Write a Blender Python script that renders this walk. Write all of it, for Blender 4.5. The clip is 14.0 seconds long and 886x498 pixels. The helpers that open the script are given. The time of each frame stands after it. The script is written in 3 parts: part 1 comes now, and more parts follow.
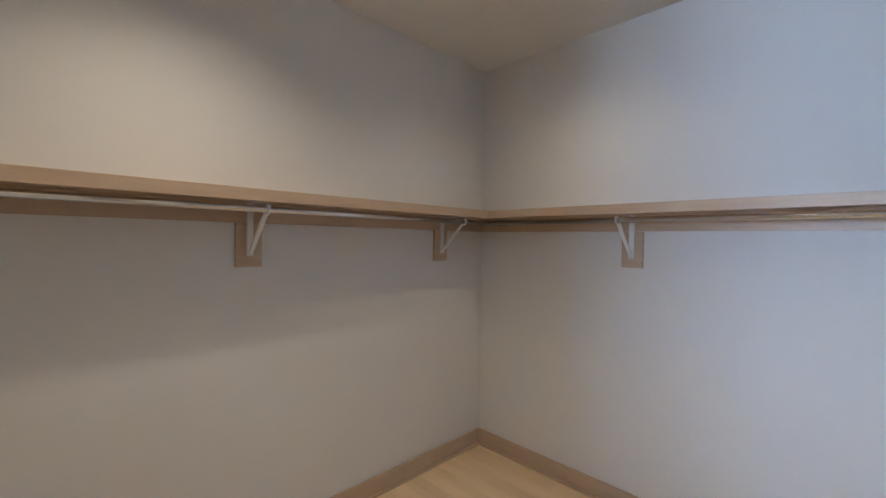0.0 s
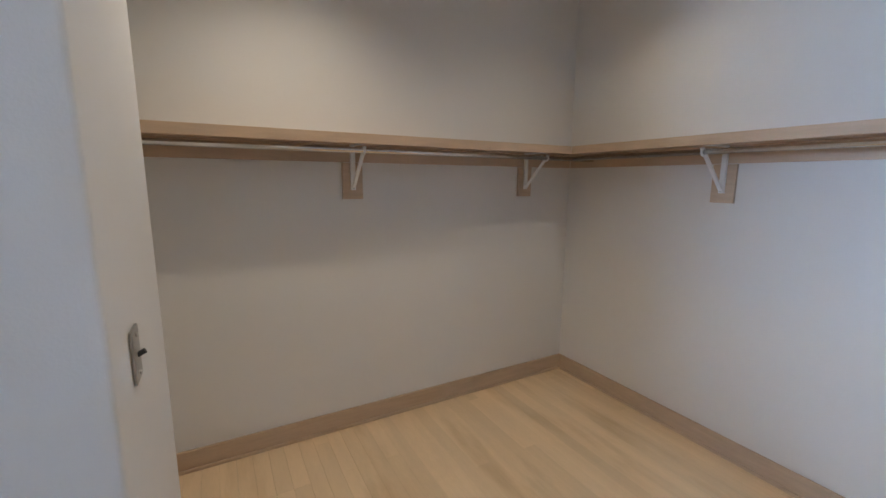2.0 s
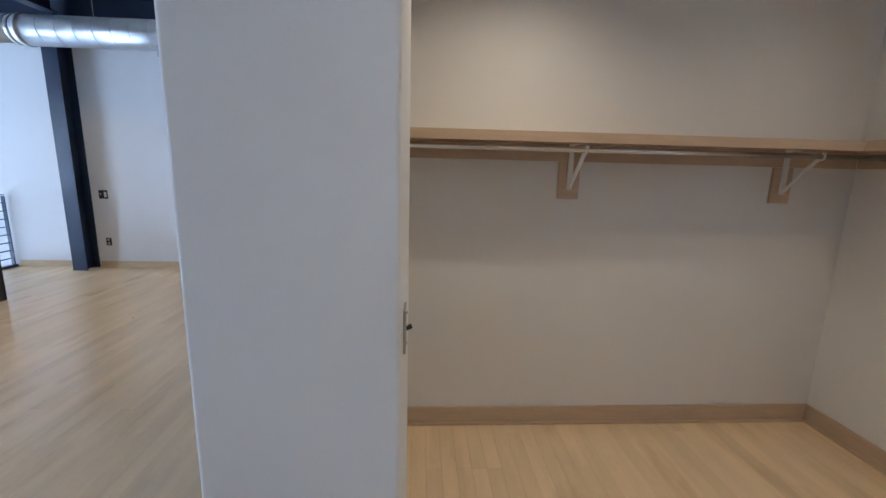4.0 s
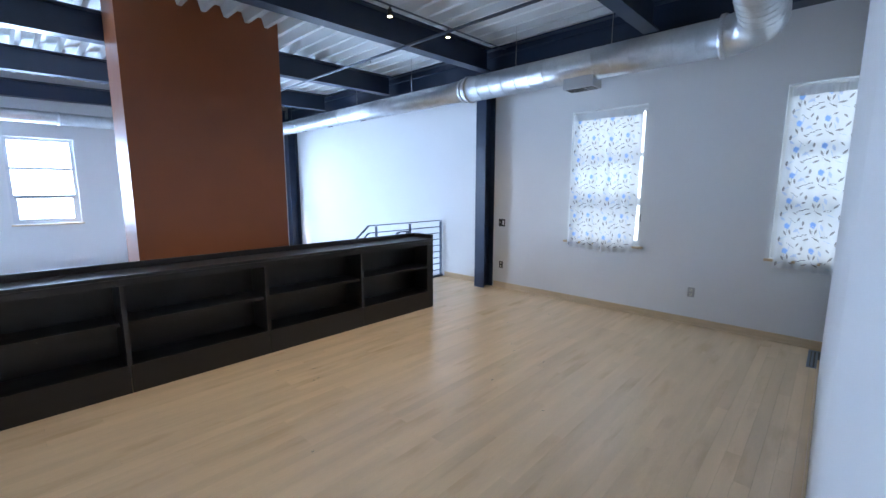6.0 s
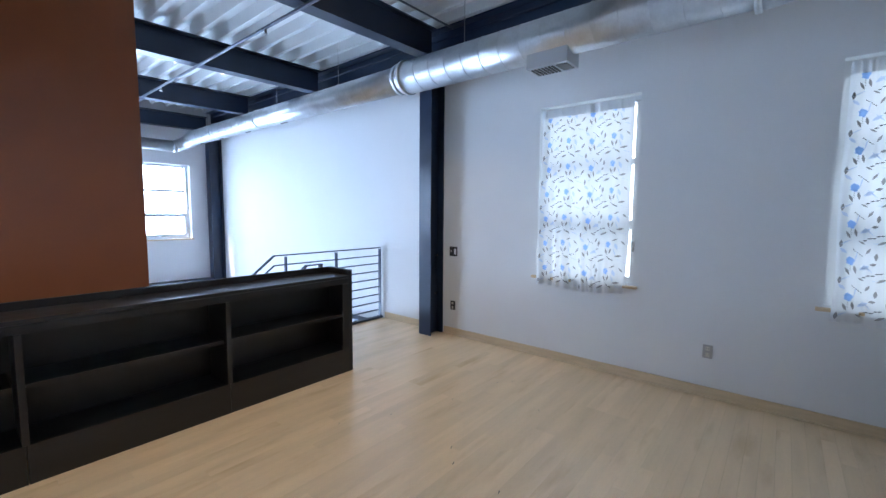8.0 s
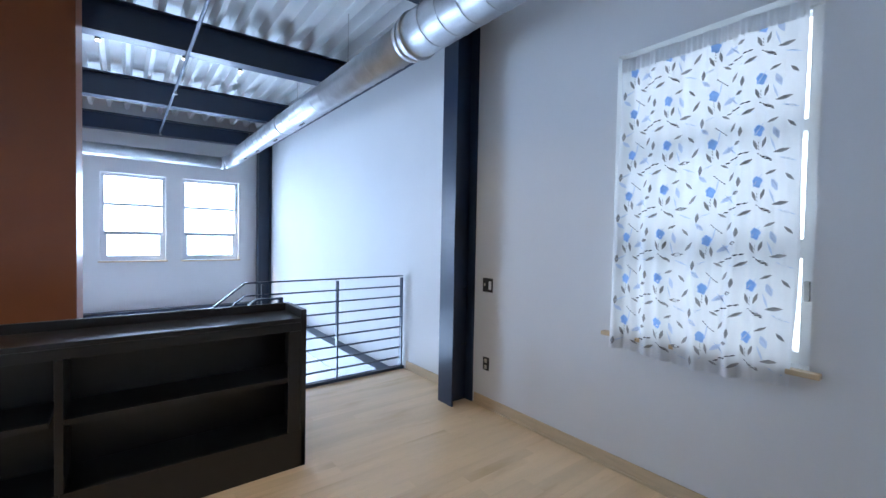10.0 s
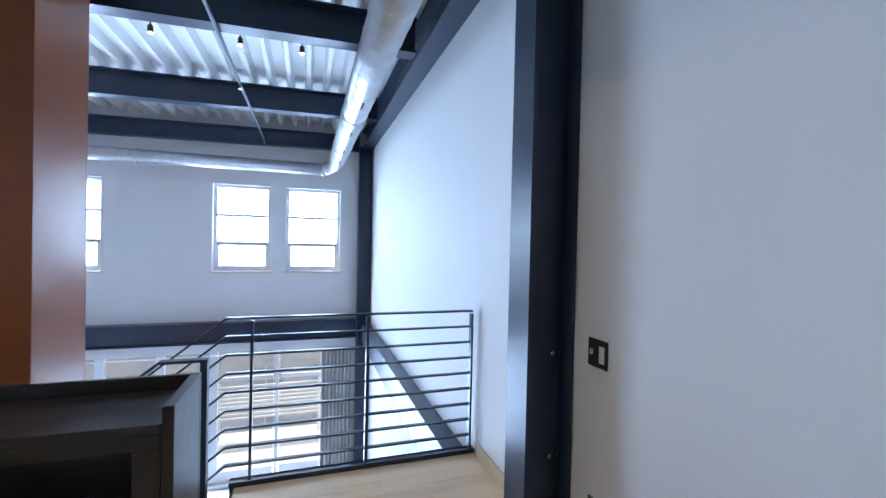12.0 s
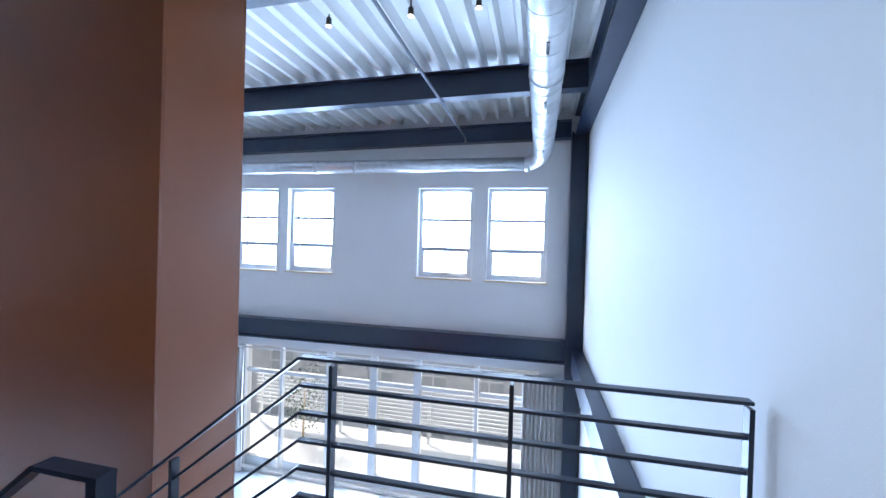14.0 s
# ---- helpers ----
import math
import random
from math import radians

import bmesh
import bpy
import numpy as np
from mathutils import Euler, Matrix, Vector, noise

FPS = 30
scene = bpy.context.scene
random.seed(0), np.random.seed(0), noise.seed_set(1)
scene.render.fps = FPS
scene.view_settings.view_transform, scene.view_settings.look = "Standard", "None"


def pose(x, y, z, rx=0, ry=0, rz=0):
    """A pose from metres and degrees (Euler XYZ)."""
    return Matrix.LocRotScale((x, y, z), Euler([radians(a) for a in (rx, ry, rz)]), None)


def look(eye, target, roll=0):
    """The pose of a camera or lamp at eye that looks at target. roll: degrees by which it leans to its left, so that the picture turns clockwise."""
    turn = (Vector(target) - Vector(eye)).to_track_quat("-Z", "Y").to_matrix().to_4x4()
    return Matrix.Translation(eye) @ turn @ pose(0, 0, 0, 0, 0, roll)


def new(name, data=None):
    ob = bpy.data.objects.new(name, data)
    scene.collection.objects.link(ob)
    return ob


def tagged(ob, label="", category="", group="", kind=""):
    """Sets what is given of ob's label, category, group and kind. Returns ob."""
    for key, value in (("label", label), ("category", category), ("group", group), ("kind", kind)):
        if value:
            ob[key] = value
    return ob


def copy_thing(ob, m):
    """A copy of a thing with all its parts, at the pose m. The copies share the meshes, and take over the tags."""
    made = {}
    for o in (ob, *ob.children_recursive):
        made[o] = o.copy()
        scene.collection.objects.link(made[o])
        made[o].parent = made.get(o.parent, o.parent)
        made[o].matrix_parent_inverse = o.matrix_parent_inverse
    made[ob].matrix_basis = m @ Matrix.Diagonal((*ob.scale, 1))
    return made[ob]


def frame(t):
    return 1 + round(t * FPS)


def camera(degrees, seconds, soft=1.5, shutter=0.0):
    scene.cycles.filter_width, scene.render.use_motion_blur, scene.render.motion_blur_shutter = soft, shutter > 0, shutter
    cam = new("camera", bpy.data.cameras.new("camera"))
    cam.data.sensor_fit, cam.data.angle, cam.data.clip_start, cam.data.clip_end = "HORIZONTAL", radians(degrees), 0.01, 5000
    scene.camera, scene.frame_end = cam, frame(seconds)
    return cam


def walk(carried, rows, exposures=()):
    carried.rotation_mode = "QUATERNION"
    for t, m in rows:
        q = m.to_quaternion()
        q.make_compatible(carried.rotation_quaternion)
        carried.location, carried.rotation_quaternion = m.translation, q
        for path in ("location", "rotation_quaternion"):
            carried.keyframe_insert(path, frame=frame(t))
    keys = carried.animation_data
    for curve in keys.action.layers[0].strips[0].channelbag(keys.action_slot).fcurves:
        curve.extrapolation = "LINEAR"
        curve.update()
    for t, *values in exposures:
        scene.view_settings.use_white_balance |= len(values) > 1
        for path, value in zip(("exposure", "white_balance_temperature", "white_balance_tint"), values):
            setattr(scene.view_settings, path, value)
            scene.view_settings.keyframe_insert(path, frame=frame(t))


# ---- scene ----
cam = camera(94.1, 14.0)
PATH = [
    (0, (-0.059, 0.252, 1.579), (1.346, 1.675, 1.537), 0.9),
    (0.5, (0.005, 0.067, 1.587), (1.218, 1.656, 1.52), 0.9),
    (1, (0.003, 0.014, 1.576), (1.159, 1.638, 1.407), 0.9),
    (1.5, (-0.041, -0.029, 1.553), (1.025, 1.642, 1.285), 0.7),
    (2, (-0.046, -0.079, 1.551), (0.907, 1.648, 1.221), 0.4),
    (4.3, (-0.255, -0.031, 1.598), (-0.369, 1.93, 1.221), 1.0),
    (4.5, (-0.311, 0.034, 1.622), (-0.594, 1.979, 1.249), 0.6),
    (5, (-0.429, 0.147, 1.631), (-1.128, 1.992, 1.299), 0.8),
    (5.5, (-0.594, 0.431, 1.622), (-1.676, 2.085, 1.317), 0.3),
    (6, (-0.852, 0.684, 1.667), (-2.212, 2.122, 1.378), 0.1),
    (6.5, (-1.07, 0.94, 1.636), (-2.502, 2.313, 1.384), 0.3),
    (7, (-1.277, 1.313, 1.645), (-2.68, 2.719, 1.412), 0.2),
    (7.5, (-1.453, 1.738, 1.611), (-2.739, 3.256, 1.414), 0.4),
    (7.7, (-1.506, 1.915, 1.615), (-2.771, 3.454, 1.432), 0.4),
    (9.8, (-2.12, 3.649, 1.514), (-3.648, 4.939, 1.46), 1.2),
    (10, (-2.214, 3.798, 1.52), (-3.794, 5.023, 1.467), 1.1),
    (10.5, (-2.473, 4.173, 1.545), (-4.159, 5.248, 1.497), 1.1),
    (11, (-2.75, 4.507, 1.564), (-4.51, 5.458, 1.525), 1.1),
    (11.5, (-3.053, 4.852, 1.578), (-4.884, 5.656, 1.541), 1.0),
    (12, (-3.363, 5.149, 1.576), (-5.262, 5.773, 1.553), 1.3),
    (12.5, (-3.661, 5.389, 1.568), (-5.629, 5.742, 1.547), 1.1),
    (13, (-3.972, 5.562, 1.573), (-5.969, 5.662, 1.556), 1.3),
    (13.5, (-4.328, 5.649, 1.564), (-6.321, 5.482, 1.55), 1.5),
    (14, (-4.694, 5.643, 1.567), (-6.642, 5.19, 1.551), 1.7),
]
walk(cam, [(t, look(eye, target, roll)) for t, eye, target, roll in PATH],
     exposures=((0, 0.32), (2.2, 0.32), (4.3, 0.28), (7.7, 0.30), (10.0, 0.08), (12.5, 0.05), (14.0, 0.03)))

# ---------- daylight ----------
world = bpy.data.worlds.new("sky")
scene.world = world
world.use_nodes = True
wn = world.node_tree
sky = wn.nodes.new("ShaderNodeTexSky")
sky.sky_type, sky.sun_disc = "NISHITA", False
sky.sun_elevation, sky.sun_rotation = radians(48), radians(213)
wn.links.new(sky.outputs[0], wn.nodes["Background"].inputs[0])
wn.nodes["Background"].inputs[1].default_value = 0.09
sun = new("sun", bpy.data.lights.new("sun", "SUN"))
sun.data.energy, sun.data.angle, sun.data.color = 5.0, radians(0.6), (1.0, 0.95, 0.88)
sun.matrix_world = look((-10, -16, 20), (0, 0, 0))

# the room's main levels and walls
WALL_N, WALL_W, LOW = 6.39, -12.0, -3.15
CLOSET_N, CLOSET_E, CLOSET_TOP = 2.325, 2.41, 2.88
FAR_W = [(3.46, 4.46), (4.74, 5.77), (0.76, 1.74), (-0.46, 0.52), (-3.2, -2.2), (-1.9, -0.9)]
FAR_Z = (0.98, 2.615)
WIN_N = [(-3.70, -2.68), (-1.32, -0.30)]
WIN_NZ = (0.92, 2.74)
DAY = (0.45, 0.65, 1.0)


def area(name, m, w, h, power, colour):
    ob = new(name, bpy.data.lights.new(name, "AREA"))
    ob.data.shape, ob.data.size, ob.data.size_y = "RECTANGLE", w, h
    ob.data.energy, ob.data.color = power, colour
    ob.matrix_world = m
    return ob


for y0, y1 in FAR_W:
    area("daylight", look((WALL_W - 0.42, (y0 + y1) / 2, 1.80), (0, (y0 + y1) / 2, 1.74)), 0.98, 1.6, 84 if y0 > 3 else 165, DAY)
area("daylight", look((WALL_W + 0.02, 2.7, -1.85), (0, 2.7, -1.75)), 5.6, 2.3, 500, DAY)
for x0, x1 in WIN_N:
    area("daylight", look(((x0 + x1) / 2, WALL_N + 0.55, 1.84), ((x0 + x1) / 2, 0, 1.84)), 1.0, 1.8, 19, (0.52, 0.73, 1.0))
# unseen ceiling spots: two downlights over the shelves, then two added as fill
for bx, by, power in ((0.30, 1.58, 34), (1.75, 1.42, 15), (0.30, -0.20, 24), (1.30, -0.20, 5)):
    bulb = new("closet_lamp_fill", bpy.data.lights.new("closet_lamp_fill", "SPOT"))
    bulb.data.energy, bulb.data.color, bulb.data.shadow_soft_size = power, (1.0, 0.87, 0.71), 0.035
    bulb.data.spot_size, bulb.data.spot_blend = radians(138), 1.0
    bulb.location = (bx, by, CLOSET_TOP - 0.02)


# ---------- materials ----------
def mat(name, colour, rough=0.6, metal=0.0, var=0.12, scale=6.0, fine=90.0, bump=0.1, stretch=(1, 1, 1), rand=0.0, spec=0.5, second=None):
    m = bpy.data.materials.new(name)
    m.use_nodes = True
    t = m.node_tree
    n, l = t.nodes, t.links
    b = n["Principled BSDF"]
    b.inputs["Roughness"].default_value, b.inputs["Metallic"].default_value = rough, metal
    b.inputs["Specular IOR Level"].default_value = spec
    tc, mp = n.new("ShaderNodeTexCoord"), n.new("ShaderNodeMapping")
    mp.inputs["Scale"].default_value = stretch
    l.new(tc.outputs["Object"], mp.inputs[0])
    big, small = n.new("ShaderNodeTexNoise"), n.new("ShaderNodeTexNoise")
    big.inputs["Scale"].default_value, small.inputs["Scale"].default_value = scale, fine
    big.inputs["Detail"].default_value = 5
    l.new(mp.outputs[0], big.inputs["Vector"]), l.new(mp.outputs[0], small.inputs["Vector"])
    add = n.new("ShaderNodeMath")
    add.operation = "MULTIPLY_ADD"
    l.new(small.outputs["Fac"], add.inputs[0])
    add.inputs[1].default_value = 0.35
    l.new(big.outputs["Fac"], add.inputs[2])
    ramp = n.new("ShaderNodeMapRange")
    ramp.inputs[1].default_value, ramp.inputs[2].default_value = 0.35, 1.0
    l.new(add.outputs[0], ramp.inputs[0])
    mix = n.new("ShaderNodeMix")
    mix.data_type = "RGBA"
    lo = second or tuple(c * (1 - var) for c in colour)
    mix.inputs["A"].default_value = (*lo, 1)
    mix.inputs["B"].default_value = (*[min(1, c * (1 + var * 0.6)) for c in colour], 1)
    l.new(ramp.outputs[0], mix.inputs["Factor"])
    out = mix.outputs["Result"]
    if rand:
        info, hsv = n.new("ShaderNodeObjectInfo"), n.new("ShaderNodeHueSaturation")
        geo, mx = n.new("ShaderNodeNewGeometry"), n.new("ShaderNodeMath")
        mx.operation = "ADD"
        l.new(info.outputs["Random"], mx.inputs[0]), l.new(geo.outputs["Random Per Island"], mx.inputs[1])
        fr = n.new("ShaderNodeMath")
        fr.operation = "FRACT"
        l.new(mx.outputs[0], fr.inputs[0])
        rg = n.new("ShaderNodeMapRange")
        rg.inputs[3].default_value, rg.inputs[4].default_value = 1 - rand, 1 + rand * 0.5
        l.new(fr.outputs[0], rg.inputs[0])
        l.new(rg.outputs[0], hsv.inputs["Value"])
        l.new(out, hsv.inputs["Color"])
        out = hsv.outputs[0]
    l.new(out, b.inputs["Base Color"])
    if bump:
        bp = n.new("ShaderNodeBump")
        bp.inputs["Strength"].default_value, bp.inputs["Distance"].default_value = bump, 0.004
        l.new(small.outputs["Fac"], bp.inputs["Height"])
        l.new(bp.outputs[0], b.inputs["Normal"])
    rr = n.new("ShaderNodeMapRange")
    rr.inputs[3].default_value, rr.inputs[4].default_value = max(0.03, rough - 0.07), min(1, rough + 0.07)
    l.new(big.outputs["Fac"], rr.inputs[0])
    l.new(rr.outputs[0], b.inputs["Roughness"])
    return m


def glow(name, colour, strength):
    m = bpy.data.materials.new(name)
    m.use_nodes = True
    b = m.node_tree.nodes["Principled BSDF"]
    b.inputs["Emission Color"].default_value, b.inputs["Emission Strength"].default_value = (*colour, 1), strength
    return m


def glass():
    m = bpy.data.materials.new("window_glass")
    m.use_nodes = True
    b = m.node_tree.nodes["Principled BSDF"]
    b.inputs["Transmission Weight"].default_value, b.inputs["Roughness"].default_value, b.inputs["IOR"].default_value = 1.0, 0.0, 1.1
    return m


def cloth(name, colour, through_it=0.6):
    m = mat(name, colour, 0.9, var=0.06, scale=9, fine=260, bump=0.15, spec=0.1)
    t = m.node_tree
    b = t.nodes["Principled BSDF"]
    tr, mx = t.nodes.new("ShaderNodeBsdfTranslucent"), t.nodes.new("ShaderNodeMixShader")
    tr.inputs[0].default_value = (*colour, 1)
    mx.inputs[0].default_value = through_it
    t.links.new(b.outputs[0], mx.inputs[1]), t.links.new(tr.outputs[0], mx.inputs[2])
    t.links.new(mx.outputs[0], t.nodes["Material Output"].inputs[0])
    return m


PAINT = mat("wall_paint", (0.78, 0.78, 0.77), 0.66, var=0.03, scale=1.3, fine=160, bump=0.12, spec=0.25)
CLOSET = mat("closet_paint", (0.76, 0.74, 0.70), 0.6, var=0.03, scale=1.2, fine=160, bump=0.12, spec=0.3)
# black paint; the blue of reflected daylight is put into its base colour
STEEL = mat("black_painted_steel", (0.017, 0.031, 0.064), 0.31, var=0.25, scale=3, fine=60, bump=0.06)
DECK = mat("white_painted_deck", (0.74, 0.75, 0.74), 0.55, var=0.06, scale=2, fine=40, bump=0.05, spec=0.35)
GALV = mat("galvanised_sheet", (0.68, 0.70, 0.72), 0.34, 0.85, var=0.2, scale=7, fine=45, bump=0.08)
MAPLE = mat("maple_strip", (0.84, 0.63, 0.40), 0.23, var=0.13, scale=1.5, fine=26, bump=0.015, stretch=(6, 0.7, 6), rand=0.07, spec=0.5)


def streak(m, dark, stretch, scale, lo, hi, amount):
    """Sparse darker heartwood streaks, laid out in world space so that no two boards repeat."""
    t = m.node_tree
    n, l = t.nodes, t.links
    geo = n.new("ShaderNodeNewGeometry")
    for node in [q for q in n if q.bl_idname == "ShaderNodeMapping"]:
        l.new(geo.outputs["Position"], node.inputs[0])
    info, off, mp, noise = n.new("ShaderNodeObjectInfo"), n.new("ShaderNodeVectorMath"), n.new("ShaderNodeMapping"), n.new("ShaderNodeTexNoise")
    off.operation = "MULTIPLY_ADD"
    l.new(info.outputs["Random"], off.inputs[0])
    off.inputs[1].default_value = (7.0, 11.0, 3.0)
    l.new(geo.outputs["Position"], off.inputs[2])
    l.new(off.outputs[0], mp.inputs[0])
    mp.inputs["Scale"].default_value = stretch
    noise.inputs["Scale"].default_value, noise.inputs["Detail"].default_value = scale, 4
    l.new(mp.outputs[0], noise.inputs["Vector"])
    ramp, mix = n.new("ShaderNodeMapRange"), n.new("ShaderNodeMix")
    ramp.inputs[1].default_value, ramp.inputs[2].default_value, ramp.inputs[4].default_value = lo, hi, amount
    l.new(noise.outputs["Fac"], ramp.inputs[0])
    mix.data_type = "RGBA"
    mix.inputs["B"].default_value = (*dark, 1)
    base = n["Principled BSDF"].inputs["Base Color"]
    l.new(base.links[0].from_socket, mix.inputs["A"])
    l.new(ramp.outputs[0], mix.inputs["Factor"])
    l.new(mix.outputs["Result"], base)


streak(MAPLE, (0.50, 0.31, 0.15), (5, 1.0, 1), 1.3, 0.57, 0.80, 0.55)
TRIM = mat("maple_trim", (0.66, 0.50, 0.31), 0.4, var=0.15, scale=5, fine=70, bump=0.04, stretch=(1, 1, 8))
CTRIM = mat("maple_closet_trim", (0.56, 0.41, 0.28), 0.4, var=0.15, scale=5, fine=70, bump=0.04, stretch=(1, 1, 8))
EBONY = mat("black_stained_wood", (0.016, 0.013, 0.011), 0.36, var=0.3, scale=3, fine=80, bump=0.06, stretch=(4, 0.7, 4))
RUST = mat("rust_red_panel", (0.27, 0.078, 0.024), 0.34, var=0.10, scale=2.2, fine=50, bump=0.04)
WHITE = mat("white_enamel", (0.80, 0.80, 0.79), 0.35, var=0.03, scale=6, fine=80, bump=0.02)
ALU = mat("window_aluminium", (0.72, 0.74, 0.76), 0.4, 0.2, var=0.05, scale=6, fine=80, bump=0.02)
# window aluminium again, darkened in colour because these bars stand against the sky
BARSHADE = mat("backlit_glazing_bar", (0.48, 0.51, 0.56), 0.45, 0.1, var=0.05, scale=6, fine=80, bump=0.02)
CHROME = mat("chrome_rod", (0.75, 0.74, 0.72), 0.16, 1.0, var=0.06, scale=8, fine=60, bump=0.0)
DARK = mat("dark_plastic", (0.03, 0.028, 0.026), 0.4, var=0.15, scale=9, fine=90, bump=0.03)
IVORY = mat("ivory_plastic", (0.66, 0.63, 0.55), 0.4, var=0.04, scale=9, fine=90, bump=0.0)
NICKEL = mat("brushed_nickel", (0.45, 0.44, 0.42), 0.35, 0.9, var=0.1, scale=9, fine=120, bump=0.03)
PIPEGREY = mat("dull_pipe_grey", (0.10, 0.115, 0.15), 0.4, 0.3, var=0.15, scale=6, fine=60, bump=0.02)
BOXGREY = mat("pale_grey_metal", (0.52, 0.54, 0.56), 0.45, 0.1, var=0.06, scale=6, fine=80, bump=0.02)
REGISTER = mat("register_grey_blue", (0.23, 0.29, 0.36), 0.4, 0.4, var=0.1, scale=9, fine=90, bump=0.0)
CONCRETE = mat("polished_concrete", (0.42, 0.43, 0.44), 0.22, var=0.15, scale=1.5, fine=25, bump=0.03)
PAVING = mat("pale_paving", (0.72, 0.72, 0.72), 0.8, var=0.15, scale=1.0, fine=20, bump=0.1)
BRICK = mat("pale_brick", (0.66, 0.66, 0.68), 0.85, var=0.2, scale=2, fine=30, bump=0.2)
LEAF = mat("shrub_leaf", (0.07, 0.11, 0.04), 0.6, var=0.4, scale=4, fine=30, bump=0.0, rand=0.5)
DRAPE = mat("grey_drape", (0.52, 0.51, 0.49), 0.9, var=0.12, scale=5, fine=200, bump=0.15, spec=0.1)
SHEER = cloth("sheer_white_cotton", (0.82, 0.83, 0.84), 0.40)
PRINT_B = cloth("blue_print", (0.36, 0.58, 0.92), 0.55)
PRINT_L = cloth("taupe_print", (0.36, 0.35, 0.35), 0.45)
PRINT_K = cloth("black_print", (0.03, 0.03, 0.04), 0.2)
PRINT_P = cloth("pale_blue_print", (0.62, 0.70, 0.84), 0.6)
GLASS = glass()
LAMP = glow("lamp_face", (1.0, 0.82, 0.55), 14)


# ---------- building helpers ----------
def box(bm, x0, x1, y0, y1, z0, z1, bevel=0.0, slope=0.0):
    vs = [bm.verts.new((x, y, z + slope * x)) for x in (x0, x1) for y in (y0, y1) for z in (z0, z1)]
    fs = [bm.faces.new([vs[i] for i in f]) for f in ((0, 1, 3, 2), (4, 6, 7, 5), (0, 4, 5, 1), (2, 3, 7, 6), (0, 2, 6, 4), (1, 5, 7, 3))]
    if bevel:
        es = {e for f in fs for e in f.edges}
        bmesh.ops.bevel(bm, geom=list(es), offset=bevel, segments=2, profile=0.6, affect="EDGES")
    return bm


def boxes(*dims, bevel=0.0):
    bm = bmesh.new()
    for d in dims:
        box(bm, *d, bevel=bevel)
    return bm


def tube(bm, pts, r, seg=12, cap=True):
    """A round tube along a list of points."""
    pts = [Vector(p) for p in pts]
    rings, up = [], None
    for i, p in enumerate(pts):
        d = (pts[min(i + 1, len(pts) - 1)] - pts[max(i - 1, 0)]).normalized()
        if up is None:
            up = Vector((0, 0, 1)) if abs(d.z) < 0.9 else Vector((1, 0, 0))
        a = d.cross(up).normalized()
        b = a.cross(d).normalized()
        up = b
        rr = r[i] if isinstance(r, (list, tuple)) else r
        rings.append([bm.verts.new(p + rr * (math.cos(k * math.tau / seg) * a + math.sin(k * math.tau / seg) * b)) for k in range(seg)])
    for u, v in zip(rings, rings[1:]):
        for k in range(seg):
            f = bm.faces.new((u[k], u[(k + 1) % seg], v[(k + 1) % seg], v[k]))
            f.smooth = True
    if cap:
        bm.faces.new(rings[0]), bm.faces.new(list(reversed(rings[-1])))
    return bm


def bar(bm, a, b, w, h):
    """A square bar from a to b: w across, h up."""
    a, b = Vector(a), Vector(b)
    d = (b - a).normalized()
    side = d.cross(Vector((0, 0, 1))) if abs(d.z) < 0.95 else Vector((1, 0, 0))
    side.normalize()
    top = side.cross(d).normalized()
    vs = [bm.verts.new(p + side * w / 2 * s + top * h / 2 * q) for p in (a, b) for s, q in ((-1, -1), (1, -1), (1, 1), (-1, 1))]
    for f in ((3, 2, 1, 0), (4, 5, 6, 7), (0, 1, 5, 4), (1, 2, 6, 5), (2, 3, 7, 6), (3, 0, 4, 7)):
        bm.faces.new([vs[i] for i in f])
    return bm


def mesh_of(name, bm, material):
    bmesh.ops.recalc_face_normals(bm, faces=bm.faces)
    me = bpy.data.meshes.new(name)
    bm.to_mesh(me), bm.free()
    me.materials.append(material)
    return me


def part(name, bm, material, parent, label=""):
    ob = new(name, mesh_of(name, bm, material))
    if parent is not None:
        ob.parent = parent
        ob.matrix_parent_inverse = Matrix.Translation(parent.location).inverted() if parent.type == "EMPTY" else Matrix()
    if label:
        ob["label"] = label
    return ob


def thing(name, at, label, category, group="", kind=""):
    ob = new(name)
    ob.location = at
    ob.empty_display_size = 0.1
    return tagged(ob, label, category, group, kind)


def single(name, bm, material, label, category, group="", kind=""):
    return tagged(new(name, mesh_of(name, bm, material)), label, category, group, kind)


def structure(name, bm, material, label, category):
    return single(name, bm, material, label, category, kind="structure")


def wall_x(bm, x0, x1, y0, y1, z0, z1, holes):
    """A wall across x in y0..y1 with rectangular holes (ya, yb, za, zb)."""
    ys = sorted({y0, y1, *[v for h in holes for v in h[:2]]})
    for a, b in zip(ys, ys[1:]):
        cut = sorted((h[2], h[3]) for h in holes if h[0] <= a and h[1] >= b)
        z = z0
        for c, d in cut:
            if c > z:
                box(bm, x0, x1, a, b, z, c)
            z = d
        if z < z1:
            box(bm, x0, x1, a, b, z, z1)


def wall_y(bm, y0, y1, x0, x1, z0, z1, holes):
    xs = sorted({x0, x1, *[v for h in holes for v in h[:2]]})
    for a, b in zip(xs, xs[1:]):
        cut = sorted((h[2], h[3]) for h in holes if h[0] <= a and h[1] >= b)
        z = z0
        for c, d in cut:
            if c > z:
                box(bm, a, b, y0, y1, z, c)
            z = d
        if z < z1:
            box(bm, a, b, y0, y1, z, z1)


# the roof falls very gently to the south
FALL_S = 0.02


def soffit(x, y=6.1):
    """Height of the underside of the roof beams."""
    return 3.50 + FALL_S * (y - 6.1)


